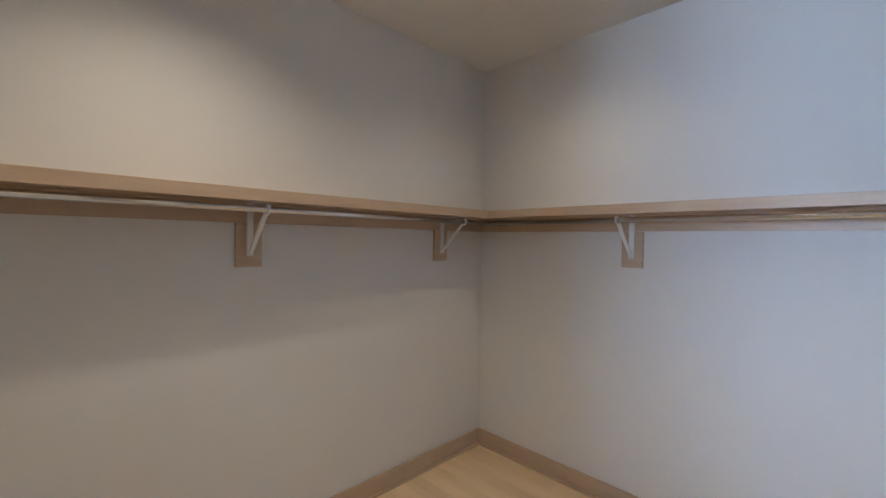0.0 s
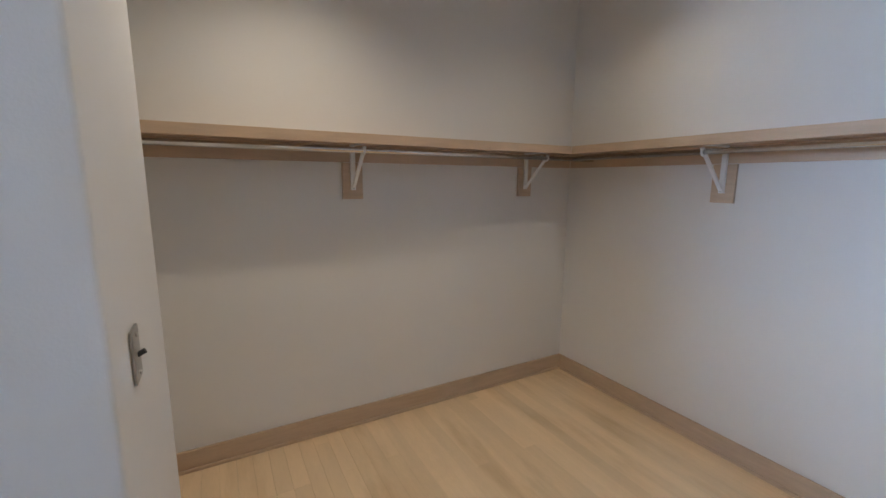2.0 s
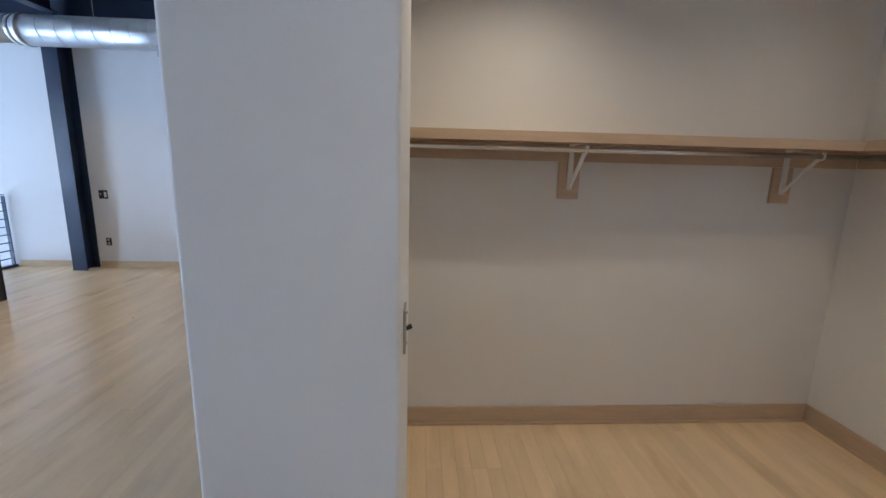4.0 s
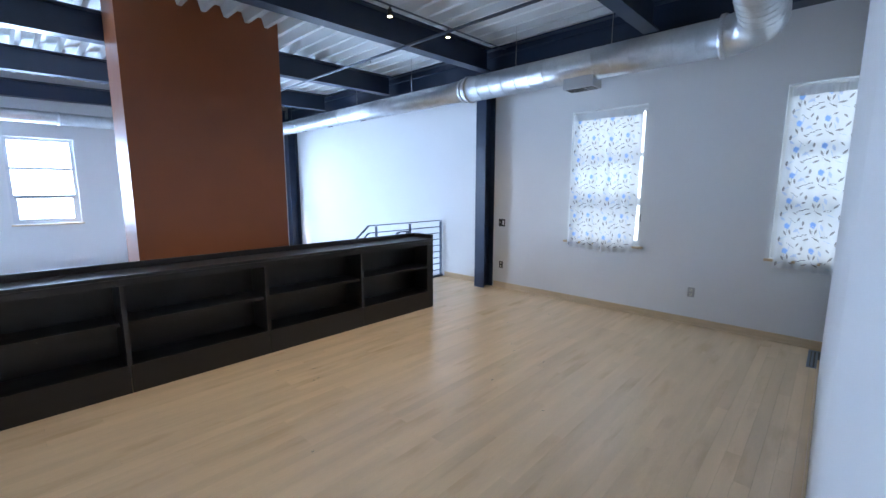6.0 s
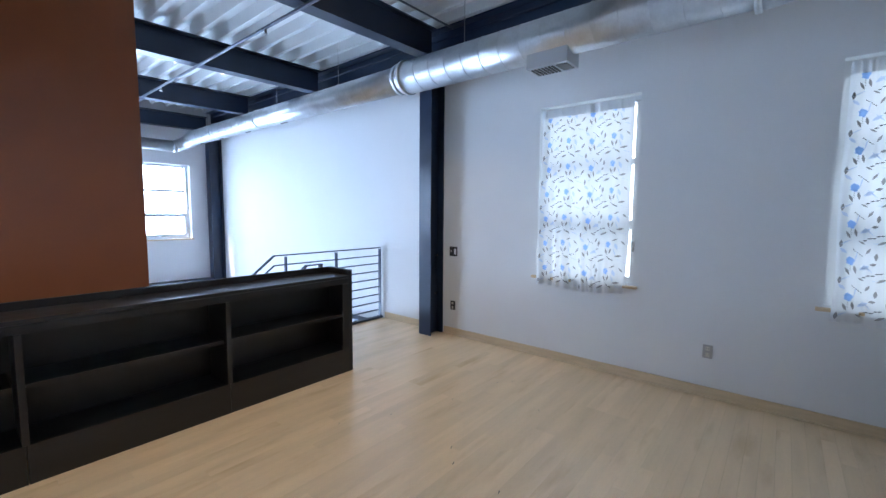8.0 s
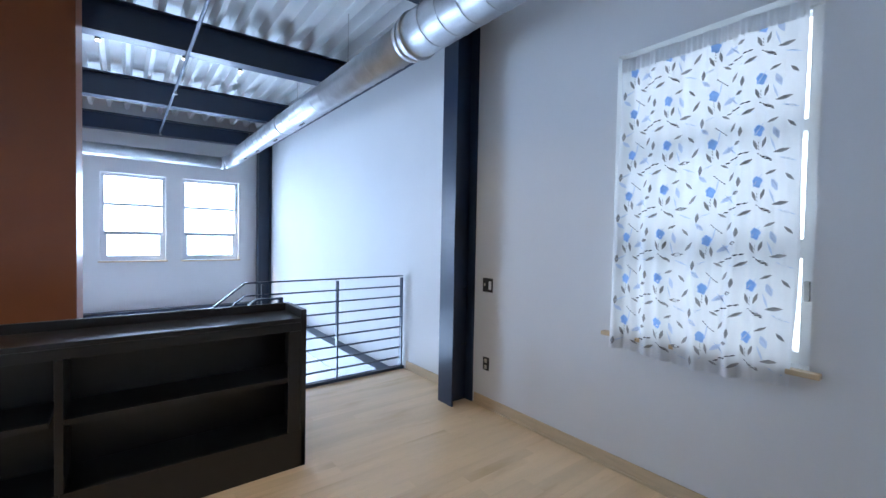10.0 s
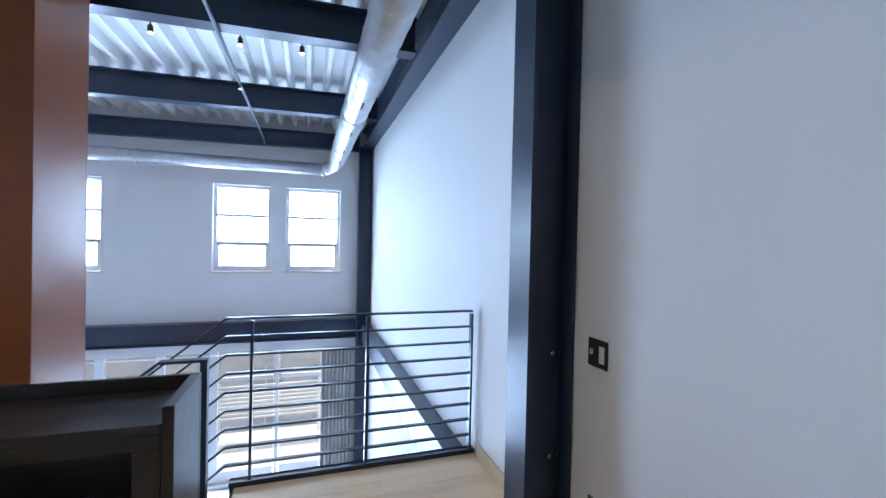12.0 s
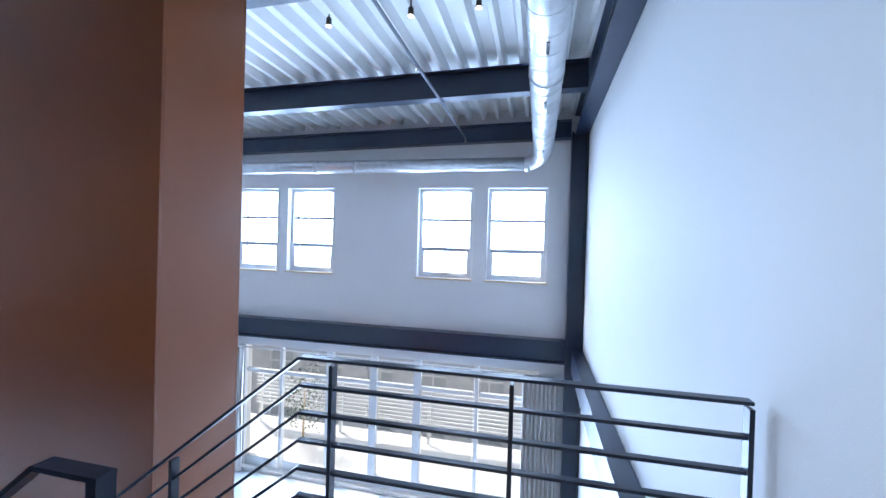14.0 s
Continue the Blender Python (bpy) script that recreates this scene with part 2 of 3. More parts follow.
def tilt(bm):
    """Lets a roof part that was built level fall to the south."""
    for v in bm.verts:
        v.co.z += FALL_S * (v.co.y - 6.1)
    return bm


BEAM_H = 0.345

# ---------- large structure ----------
bm = bmesh.new()
GLAZ = (-0.25, 5.75, LOW + 0.06, -0.56)
wall_x(bm, WALL_W - 0.35, WALL_W, -5.0, WALL_N + 0.3, LOW - 0.1, 4.3,
       [(y0, y1, *FAR_Z) for y0, y1 in FAR_W] + [GLAZ])
structure("wall_west", bm, PAINT, "white painted wall with paired windows over glazing", "wall")
bm = bmesh.new()
wall_y(bm, WALL_N, WALL_N + 0.3, WALL_W, 3.2, LOW - 0.1, 4.6, [(x0, x1, *WIN_NZ) for x0, x1 in WIN_N])
structure("wall_north", bm, PAINT, "white painted wall with two curtained windows", "wall")
bm = bmesh.new()
plan = [(-0.66, 0.775), (-0.222, 0.775), (-0.222, 1.46), (-0.655, 1.46), (-0.655, 5.74), (-0.81, 5.74), (-0.81, 2.1)]
lo, hi = [bm.verts.new((x, y, 0)) for x, y in plan], [bm.verts.new((x, y, 4.6)) for x, y in plan]
bm.faces.new(lo), bm.faces.new(hi)
for k in range(7):
    bm.faces.new((lo[k], lo[(k + 1) % 7], hi[(k + 1) % 7], hi[k]))
round_edges = [e for e in bm.edges if abs(e.verts[0].co.z - e.verts[1].co.z) > 1 and e.verts[0].co.y < 1.5 and abs(e.verts[0].co.x + 0.655) > 0.001]
bmesh.ops.bevel(bm, geom=round_edges, offset=0.009, segments=4, profile=0.5, affect="EDGES")
structure("wall_closet_corner", bm, PAINT, "grey-white painted wall end beside the closet", "wall")
bm = boxes((-0.654, CLOSET_E, CLOSET_N, 2.44, 0, 4.6))
structure("closet_wall_north", bm, CLOSET, "off-white painted closet back wall", "wall")
bm = boxes((CLOSET_E, 2.54, -2.6, 2.44, 0, 4.6))
structure("closet_wall_east", bm, CLOSET, "off-white painted closet side wall", "wall")
structure("wall_south", boxes((-5.3, 2.54, -2.72, -2.6, 0, 4.6)), PAINT, "plain white painted wall", "wall")
structure("wall_nook", boxes((0.25, 0.37, 2.44, WALL_N, 0, 4.6)), PAINT, "plain white painted wall", "wall")
structure("wall_void_south", boxes((WALL_W, -5.3, -5.0, -4.88, LOW - 0.1, 4.6)), PAINT, "plain white painted wall", "wall")
structure("wall_loft_south", boxes((-5.42, -5.3, -4.88, -2.6, LOW, 4.6)), PAINT, "plain white painted wall", "wall")
structure("closet_ceiling", boxes((-0.216, CLOSET_E - 0.003, -1.2, CLOSET_N - 0.003, CLOSET_TOP, CLOSET_TOP + 0.08)), CLOSET, "off-white painted closet ceiling", "ceiling")
structure("floor_slab", boxes((-6.27, 3.2, 4.72, WALL_N, -0.32, -0.02), (-5.30, 3.2, -2.72, 4.72, -0.32, -0.02)), STEEL, "dark floor structure under the boards", "floor")
structure("lower_floor", boxes((WALL_W, 3.2, -5.0, WALL_N, LOW - 0.1, LOW)), CONCRETE, "polished grey concrete floor of the storey below", "floor")
structure("lower_wall", boxes((-4.6, -4.45, -5.0, WALL_N, LOW, -0.32)), PAINT, "plain white wall below the loft", "wall")

# roof deck: trapezoid ribs along x
bm = bmesh.new()
prof, y = [], -5.1
while y < WALL_N + 0.3:
    prof += [(y, 0.0), (y + 0.050, 0.0), (y + 0.085, 0.120), (y + 0.220, 0.120)]
    y += 0.255
cols = []
for x in (WALL_W - 0.3, 3.3):
    cols.append([bm.verts.new((x, py, soffit(x) + BEAM_H + 0.006 + pz)) for py, pz in prof])
for u, v in zip(cols, cols[1:]):
    for k in range(len(prof) - 1):
        bm.faces.new((u[k], u[k + 1], v[k + 1], v[k]))
top = [bm.verts.new((x, yy, soffit(x) + BEAM_H + 0.2)) for x, yy in ((WALL_W - 0.3, -5.1), (WALL_W - 0.3, 6.8), (3.3, 6.8), (3.3, -5.1))]
bm.faces.new(top)
structure("ceiling", tilt(bm), DECK, "white painted corrugated steel roof deck", "ceiling")


def i_beam_y(name, x, y0, y1, w=0.17, drop=0.0, h=BEAM_H):
    z0 = soffit(x) - drop
    bm = bmesh.new()
    box(bm, x - w / 2, x + w / 2, y0, y1, z0, z0 + 0.018)
    box(bm, x - w / 2, x + w / 2, y0, y1, z0 + h - 0.018, z0 + h)
    box(bm, x - 0.008, x + 0.008, y0, y1, z0 + 0.018, z0 + h - 0.018)
    return single(name, tilt(bm), STEEL, "black painted steel roof beam under the deck", "beam", "roof beams")


for x in (-0.20, -2.64, -5.09, -7.52, -9.93):
    i_beam_y("roof_beam", x, -4.88, 6.16)
i_beam_y("roof_beam", -11.86, -4.88, 6.11, drop=0.09, h=0.30)
# edge girder along the north wall
girder = thing("edge_girder", (-5, 6.28, 3.5), "black painted steel girder along the wall top", "beam")
for name, ya, yb, za, zb in (("bottom_flange", 6.17, 6.385, -0.03, -0.012), ("web", 6.27, 6.29, -0.01, 0.324), ("top_flange", 6.17, 6.385, 0.326, 0.343)):
    bm = bmesh.new()
    box(bm, WALL_W, 3.2, ya, yb, 3.50 + za, 3.50 + zb)
    part(name, bm, STEEL, girder)
# conduits in the girder
bm = tube(bmesh.new(), [(x, 6.22, soffit(x) + 0.22) for x in (-11.7, -2.7)], 0.012, 8)
single("girder_conduit", bm, STEEL, "thin black conduit along the girder", "conduit")


def i_column(name, x, y0, y1, z0, z1, w, label):
    """Wide-flange column: flanges face -y and +y."""
    bm = bmesh.new()
    box(bm, x - w / 2, x + w / 2, y0, y0 + 0.018, z0, z1)
    box(bm, x - w / 2, x + w / 2, y1 - 0.018, y1, z0, z1)
    box(bm, x - 0.008, x + 0.008, y0 + 0.018, y1 - 0.018, z0, z1)
    return single(name, bm, STEEL, label, "column", "steel columns")


col = i_column("steel_column", -5.155, 6.130, 6.385, 0.0, soffit(-5.15) + 0.01, 0.20, "black painted steel column on the loft floor, tinted for blue daylight")
bm = bmesh.new()
for z in (0.53, 1.045):
    tube(bm, [(-5.147, 6.32, z), (-5.135, 6.32, z)], 0.012, 8)
    tube(bm, [(-5.147, 6.36, z), (-5.125, 6.36, z)], 0.013, 8)
part("bolt", bm, CHROME, col, "bright steel bolts")
i_column("steel_column", -11.87, 6.12, 6.385, LOW, soffit(-11.7) + 0.005, 0.22, "black painted steel column by the window wall, tinted for blue daylight")
single("spandrel_beam", boxes((WALL_W + 0.003, WALL_W + 0.16, -4.88, 6.11, -0.32, 0.02), (WALL_W + 0.003, WALL_W + 0.24, -4.88, 6.11, -0.34, -0.32), (WALL_W + 0.003, WALL_W + 0.24, -4.88, 6.11, 0.02, 0.04), bevel=0.004), STEEL, "dark painted steel beam between the storeys", "beam")
single("side_beam", boxes((-11.73, -6.31, 6.21, 6.386, -0.43, -0.07), bevel=0.004), STEEL, "dark painted steel beam on the side wall", "beam")
single("floor_edge_channel", boxes((-6.30, -6.272, 4.70, 6.38, -0.30, 0.03), (-6.30, -6.24, 4.70, 6.38, 0.0, 0.03)), STEEL, "black steel channel at the loft floor edge", "beam")

# baseboards
def baseboard(name, dims, material=TRIM):
    bm = boxes(dims, bevel=0.004)
    return structure(name, bm, material, "pale maple baseboard along the wall", "baseboard")


baseboard("baseboard", (-5.03, 0.24, WALL_N - 0.016, WALL_N - 0.002, 0, 0.095))
baseboard("baseboard", (-6.20, -5.27, WALL_N - 0.016, WALL_N - 0.002, 0, 0.095))
baseboard("baseboard", (-0.826, -0.812, 2.12, 5.74, 0, 0.095))
baseboard("baseboard", (-0.65, CLOSET_E - 0.02, CLOSET_N - 0.018, CLOSET_N - 0.003, 0, 0.118), CTRIM)
baseboard("baseboard", (CLOSET_E - 0.017, CLOSET_E - 0.003, -2.5, CLOSET_N - 0.003, 0, 0.118), CTRIM)
baseboard("shoe_moulding", (-0.65, CLOSET_E - 0.035, CLOSET_N - 0.034, CLOSET_N - 0.020, 0, 0.018), CTRIM)
baseboard("shoe_moulding", (CLOSET_E - 0.032, CLOSET_E - 0.019, -2.5, CLOSET_N - 0.04, 0, 0.018), CTRIM)
baseboard("shoe_moulding", (-5.03, 0.24, WALL_N - 0.030, WALL_N - 0.018, 0, 0.018))

# ---------- chimney, stair and rails ----------
chim = thing("chimney", (-7.05, 2.5, LOW), "tall rust-red panelled chimney rising through the void", "chimney")
zt = soffit(-6.7, 2.6) + BEAM_H + 0.11
part("front_panel", boxes((-6.66, -6.64, 1.69, 3.50, LOW, zt + 0.02), bevel=0.003), RUST, chim)
part("side_panel", boxes((-7.30, -6.662, 3.478, 3.498, LOW, zt), bevel=0.003), RUST, chim)
part("side_panel", boxes((-7.30, -6.662, 1.692, 1.712, LOW, zt), bevel=0.003), RUST, chim)
part("back_panel", boxes((-7.32, -7.302, 1.692, 3.498, LOW, zt), bevel=0.003), RUST, chim)

RX, NX, SLOPE = -6.27, -5.40, 0.79


def rail_bars(thing_ob, x, y_top, y_bend, y_end, z_top=1.075, n=9):
    """Flat bars: level from y_top to y_bend, then falling with the stair to y_end."""
    for k in range(n):
        z = z_top - k * 0.118
        bm = bmesh.new()
        w, h = (0.045, 0.012) if k == 0 else (0.030, 0.012)
        bar(bm, (x, y_top, z), (x, y_bend, z), w, h)
        bar(bm, (x, y_bend, z), (x, y_end, z - SLOPE * (y_bend - y_end)), w, h)
        part("top_rail" if k == 0 else "bar", bm, STEEL, thing_ob)


far_rail = thing("stair_railing", (RX, 5.5, 0), "black steel railing with flat bars at the loft edge", "railing")
rail_bars(far_rail, RX, 6.35, 4.67, 1.4)
for y, z1, z0 in ((6.345, 1.055, 0.03), (5.56, 1.055, 0.03), (4.82, 1.055, 0.03), (4.03, 0.545, -0.50), (2.95, -0.31, -1.36), (1.9, -1.14, -2.2)):
    part("post", bar(bmesh.new(), (RX, y, z0), (RX, y, z1), 0.045, 0.016), STEEL, far_rail)
near_rail = thing("stair_railing", (NX, 4.78, 0), "black steel stair railing behind the bookcase", "railing")
rail_bars(near_rail, NX, 4.745, 4.56, 1.4, 1.045)
for y, z1, z0 in ((4.73, 1.04, 0.0), (3.7, 0.325, -0.75), (2.6, -0.55, -1.6)):
    part("post", bar(bmesh.new(), (NX, y, z0), (NX, y, z1), 0.045, 0.028), STEEL, near_rail)

stair = thing("staircase", (-5.83, 2.5, LOW), "black steel staircase with maple treads going down", "staircase")
for x in (-6.25, -5.44):
    bm = bmesh.new()
    bar(bm, (x, 4.70, -0.14), (x, 4.70 - (2.97 / SLOPE), -3.11), 0.02, 0.22)
    part("stringer", bm, STEEL, stair)
tread_mesh = mesh_of("tread", boxes((-0.40, 0.40, -0.14, 0.14, -0.04, 0.0), bevel=0.004), MAPLE)
for k in range(1, 17):
    ob = new("tread", tread_mesh)
    ob.parent = stair
    ob.matrix_parent_inverse = Matrix.Translation(stair.location).inverted()
    ob.location = (-5.845, 4.60 - k * 0.185 / SLOPE, -k * 0.185)

# ---------- bookcase ----------
bc = thing("bookcase", (-5.06, 1.9, 0), "long low black-stained wooden bookcase with empty shelves", "bookcase")
BX0, BX1, BY0, BY1 = -5.25, -4.888, -1.12, 4.75
DIVS = [-1.09, 0.08, 1.25, 2.40, 3.55]
part("back_panel", boxes((BX0, BX0 + 0.02, BY0, BY1, 0.0, 1.035), bevel=0.002), EBONY, bc)
part("end_panel", boxes((BX0 + 0.022, BX1 - 0.002, BY1 - 0.035, BY1, 0.0, 1.035), bevel=0.003), EBONY, bc)
part("end_panel", boxes((BX0 + 0.022, BX1 - 0.002, BY0, BY0 + 0.03, 0.0, 1.035), bevel=0.003), EBONY, bc)
part("top", boxes((BX0 + 0.022, BX1 + 0.004, BY0 + 0.032, BY1 - 0.037, 0.955, 0.982), bevel=0.003), EBONY, bc)
part("top_rail", boxes((BX1 - 0.022, BX1, BY0 + 0.032, BY1 - 0.037, 0.900, 0.953), bevel=0.002), EBONY, bc)
part("end_stile", boxes((BX1 - 0.022, BX1, BY1 - 0.115, BY1 - 0.037, 0.240, 0.898), bevel=0.002), EBONY, bc)
part("bottom", boxes((BX0 + 0.022, BX1 - 0.024, BY0 + 0.032, BY1 - 0.037, 0.212, 0.236), bevel=0.002), EBONY, bc)
for a, b in zip(DIVS, DIVS[1:] + [BY1]):
    part("kick_panel", boxes((BX1 - 0.022, BX1 - 0.002, a + 0.002, b - 0.002, 0.0, 0.238), bevel=0.003), EBONY, bc)
    part("shelf", boxes((BX0 + 0.022, BX1 - 0.008, a + 0.019, b - 0.038, 0.572, 0.600), bevel=0.002), EBONY, bc)
for d in DIVS[1:]:
    part("divider", boxes((BX0 + 0.022, BX1 - 0.002, d - 0.017, d + 0.017, 0.240, 0.898), bevel=0.002), EBONY, bc)

# ---------- ducts ----------


def dz(x):
    return 3.135


DY = 5.66
duct = thing("air_duct", (-8.2, DY, dz(-8.2)), "galvanised spiral air duct hung below the roof", "duct")


def spiral_duct(name, x0, x1, r, pitch):
    """A straight pipe with fine raised seams."""
    part(name, tube(bmesh.new(), [(x0, DY, dz(x0)), (x1, DY, dz(x1))], r, 40), GALV, duct)
    n = int(abs(x1 - x0) / pitch)
    bm = bmesh.new()
    for k in range(1, n):
        x = x0 + (x1 - x0) * k / n
        pts = [(x + 0.10 * (i / 20 - 0.5), DY + (r + 0.0015) * math.cos(i * math.tau / 20), dz(x) + (r + 0.0015) * math.sin(i * math.tau / 20)) for i in range(21)]
        tube(bm, pts, 0.0035, 5)
    part("seam", bm, GALV, duct)["kind"] = "stuff"


spiral_duct("pipe", -11.42, -5.12, 0.150, 0.27)
spiral_duct("wide_pipe", -4.97, -1.80, 0.176, 0.21)


def collar(x, r, w=0.04):
    part("collar", tube(bmesh.new(), [(x - w / 2, DY, dz(x)), (x + w / 2, DY, dz(x))], r, 40), GALV, duct)


for x, r in ((-5.10, 0.172), (-5.00, 0.190), (-1.80, 0.205), (-8.45, 0.158), (-10.2, 0.158)):
    collar(x, r)
part("reducer", tube(bmesh.new(), [(-5.14, DY, dz(-5.14)), (-4.96, DY, dz(-4.96))], [0.151, 0.177], 40), GALV, duct)
# elbow that climbs towards the roof at the duct's near end
bm = bmesh.new()
pts = []
for k in range(9):
    a = k / 8 * math.pi / 2
    pts.append((-1.79 + 0.32 * math.sin(a), DY - 0.32 * (1 - math.cos(a)) * 0.8, dz(-1.84) + 0.32 * (1 - math.cos(a)) * 0.15))
pts.append((pts[-1][0], pts[-1][1] - 1.1, pts[-1][2] + 0.38))
tube(bm, pts, 0.19, 32)
part("elbow", bm, GALV, duct)
bm = bmesh.new()
for k in range(1, 16):
    p0, p1 = (Vector(pts[-2]), Vector(pts[-1]))
    p = p0.lerp(p1, k / 16)
    d = (p1 - p0).normalized()
    tube(bm, [p - d * 0.004, p + d * 0.004], 0.194, 24)
part("seam", bm, GALV, duct)["kind"] = "stuff"
# slots with small dampers under the narrow pipe
for x in (-7.7, -8.9, -10.0, -10.9):
    part("slot_damper", boxes((x - 0.09, x + 0.09, DY - 0.012, DY + 0.012, dz(x) - 0.158, dz(x) - 0.147)), DARK, duct, "dark slot in the duct")
for x in (-10.6, -7.9, -6.3, -4.2, -2.9):
    part("hanger", tube(bmesh.new(), [(x, DY, dz(x) + 0.15), (x, DY, soffit(x) + BEAM_H)], 0.004, 6), NICKEL, duct)
# register box under the wide pipe
box_v = thing("duct_register", (-3.19, DY + 0.02, dz(-3.19) - 0.34), "white metal air register box under the duct", "air vent")
zv = 2.87
# white box given a grey colour in place of the shading on it
part("housing", boxes((-3.43, -3.05, DY - 0.11, DY + 0.13, zv, zv + 0.15), bevel=0.006), BOXGREY, box_v)
part("grille", boxes(*[(-3.40 + 0.032 * k, -3.385 + 0.032 * k, DY - 0.075, DY + 0.095, zv - 0.008, zv - 0.001) for k in range(7)], (-3.17, -3.07, DY - 0.075, DY + 0.095, zv - 0.004, zv - 0.001)), DARK, box_v)
# cross duct on the window wall
cross = thing("cross_duct", (-11.7, 0.5, 2.96), "galvanised round duct along the window wall", "duct")
part("pipe", tube(bmesh.new(), [(-11.70, 5.42, 2.965), (-11.70, -4.8, 2.965)], 0.115, 32), GALV, cross)
part("elbow", tube(bmesh.new(), [(-11.41 - 0.28 * math.sin(k / 8 * math.pi / 2), DY - 0.24 * (1 - math.cos(k / 8 * math.pi / 2)), 3.135 - 0.0212 * k) for k in range(9)], [0.150 - 0.004 * k for k in range(9)], 32), GALV, cross)
for y in (5.4, 2.35, 1.55, -1.0):
    part("collar", tube(bmesh.new(), [(-11.70, y - 0.03, 2.965), (-11.70, y + 0.03, 2.965)], 0.127, 32), GALV, cross)

# ---------- sprinkler pipe, conduit and spot lamps ----------
PY = 4.35
pipe = thing("sprinkler_pipe", (-7, PY, soffit(-7) - 0.05), "thin grey sprinkler pipe under the roof beams", "pipe")
part("pipe", tube(bmesh.new(), [(x, PY, soffit(x, PY) - 0.03) for x in (1.0, -11.75)], 0.017, 10), PIPEGREY, pipe)
for x in (-2.6, -5.7, -8.83, -11.72):
    part("sprinkler_head", tube(bmesh.new(), [(x, PY, soffit(x, PY) - 0.045), (x, PY, soffit(x, PY) - 0.085), (x, PY, soffit(x, PY) - 0.09), (x, PY, soffit(x, PY) - 0.095)], [0.012, 0.012, 0.024, 0.024], 10), NICKEL, pipe)


def spot_lamp(x, y, z, stem=0.075):
    ob = thing("spot_lamp", (x, y, z), "small lit black spot lamp under the roof deck", "spot lamp", "spot lamps")
    part("stem", tube(bmesh.new(), [(x, y, z + 0.02), (x, y, z + stem)], 0.008, 8), DARK, ob)
    hs = part("housing", tube(bmesh.new(), [(x, y, z + 0.035), (x, y, z + 0.02), (x, y, z - 0.05)], [0.014, 0.026, 0.028], 16), DARK, ob)
    part("lamp_face", tube(bmesh.new(), [(x, y, z - 0.051), (x, y, z - 0.056)], 0.024, 16), LAMP, hs, "glowing warm lamp face")


for y in (3.57, 4.41, 5.05, 2.2):
    spot_lamp(-8.38, y, soffit(-8.38, y) + BEAM_H - 0.055, 0.14)
TRX = -4.69
track = thing("lamp_conduit", (TRX, 2, soffit(TRX)), "thin dark conduit carrying spot lamps beside the beam", "conduit")
part("pipe", tube(bmesh.new(), [(TRX, -2, soffit(TRX, -2) + 0.24), (TRX, 6.1, soffit(TRX) + 0.24)], 0.011, 8), PIPEGREY, track)
for y in (4.83, 3.87, 2.4, 0.9):
    spot_lamp(TRX, y, soffit(TRX, y) + 0.175)
for y in (4.83, 3.87, 2.4, 0.9):
    s = new("spot_light", bpy.data.lights.new("spot_light", "SPOT"))
    s.data.energy, s.data.color, s.data.spot_size, s.data.spot_blend, s.data.shadow_soft_size = 34, (1.0, 0.84, 0.62), radians(130), 1.0, 0.03
    s.location = (TRX, y, soffit(TRX, y) + 0.09)


# ---------- windows ----------
def pane(x0, x1, y0, y1, z0, z1, parent):
    ob = part("pane", boxes((x0, x1, y0, y1, z0, z1)), GLASS, parent)
    ob.visible_shadow = False
    return ob


def far_window(i, y0, y1):
    z0, z1 = FAR_Z
    x = WALL_W - 0.16
    w = thing("window_%d" % i, (x, (y0 + y1) / 2, z0), "white aluminium three-light window with a maple sill", "window", "upper windows", "structure")
    f = 0.055
    part("window_frame", boxes((x - 0.04, x + 0.04, y0, y0 + f, z0, z1), (x - 0.04, x + 0.04, y1 - f, y1, z0, z1), (x - 0.04, x + 0.04, y0 + f, y1 - f, z1 - f, z1), (x - 0.04, x + 0.04, y0 + f, y1 - f, z0, z0 + f)), ALU, w)
    za, zb = z0 + 0.52, z0 + 1.06
    # bars carry the darker, backlit tone in their colour
    part("glazing_bar", boxes((x - 0.03, x + 0.03, y0 + f, y1 - f, za - 0.035, za + 0.035)), BARSHADE, w)
    part("glazing_bar", boxes((x - 0.02, x + 0.02, y0 + f, y1 - f, zb - 0.024, zb + 0.024)), BARSHADE, w)
    sash = part("sash", boxes((x - 0.01, x + 0.045, y0 + f, y0 + f + 0.04, z0 + f, za - 0.035), (x - 0.01, x + 0.045, y1 - f - 0.04, y1 - f, z0 + f, za - 0.035), (x - 0.01, x + 0.045, y0 + f + 0.04, y1 - f - 0.04, z0 + f, z0 + f + 0.04)), ALU, w)
    part("latch", boxes((x + 0.046, x + 0.075, (y0 + y1) / 2 - 0.05, (y0 + y1) / 2 + 0.05, z0 + f + 0.005, z0 + f + 0.025), bevel=0.004), NICKEL, sash)
    for a, b in ((z0 + f, za - 0.035), (za + 0.035, zb - 0.012), (zb + 0.012, z1 - f)):
        pane(x - 0.006, x, y0 + f, y1 - f, a, b, w)
    part("window_sill", boxes((x + 0.046, WALL_W + 0.05, y0 - 0.03, y1 + 0.03, z0 - 0.028, z0 - 0.002), bevel=0.004), TRIM, w, "maple window sill")
    part("casing", boxes((WALL_W + 0.001, WALL_W + 0.012, y0 - 0.03, y0, z0, z1 + 0.03), (WALL_W + 0.001, WALL_W + 0.012, y1, y1 + 0.03, z0, z1 + 0.03), (WALL_W + 0.001, WALL_W + 0.012, y0, y1, z1, z1 + 0.03)), WHITE, w)


for i, (y0, y1) in enumerate(FAR_W):
    far_window(i + 1, y0, y1)


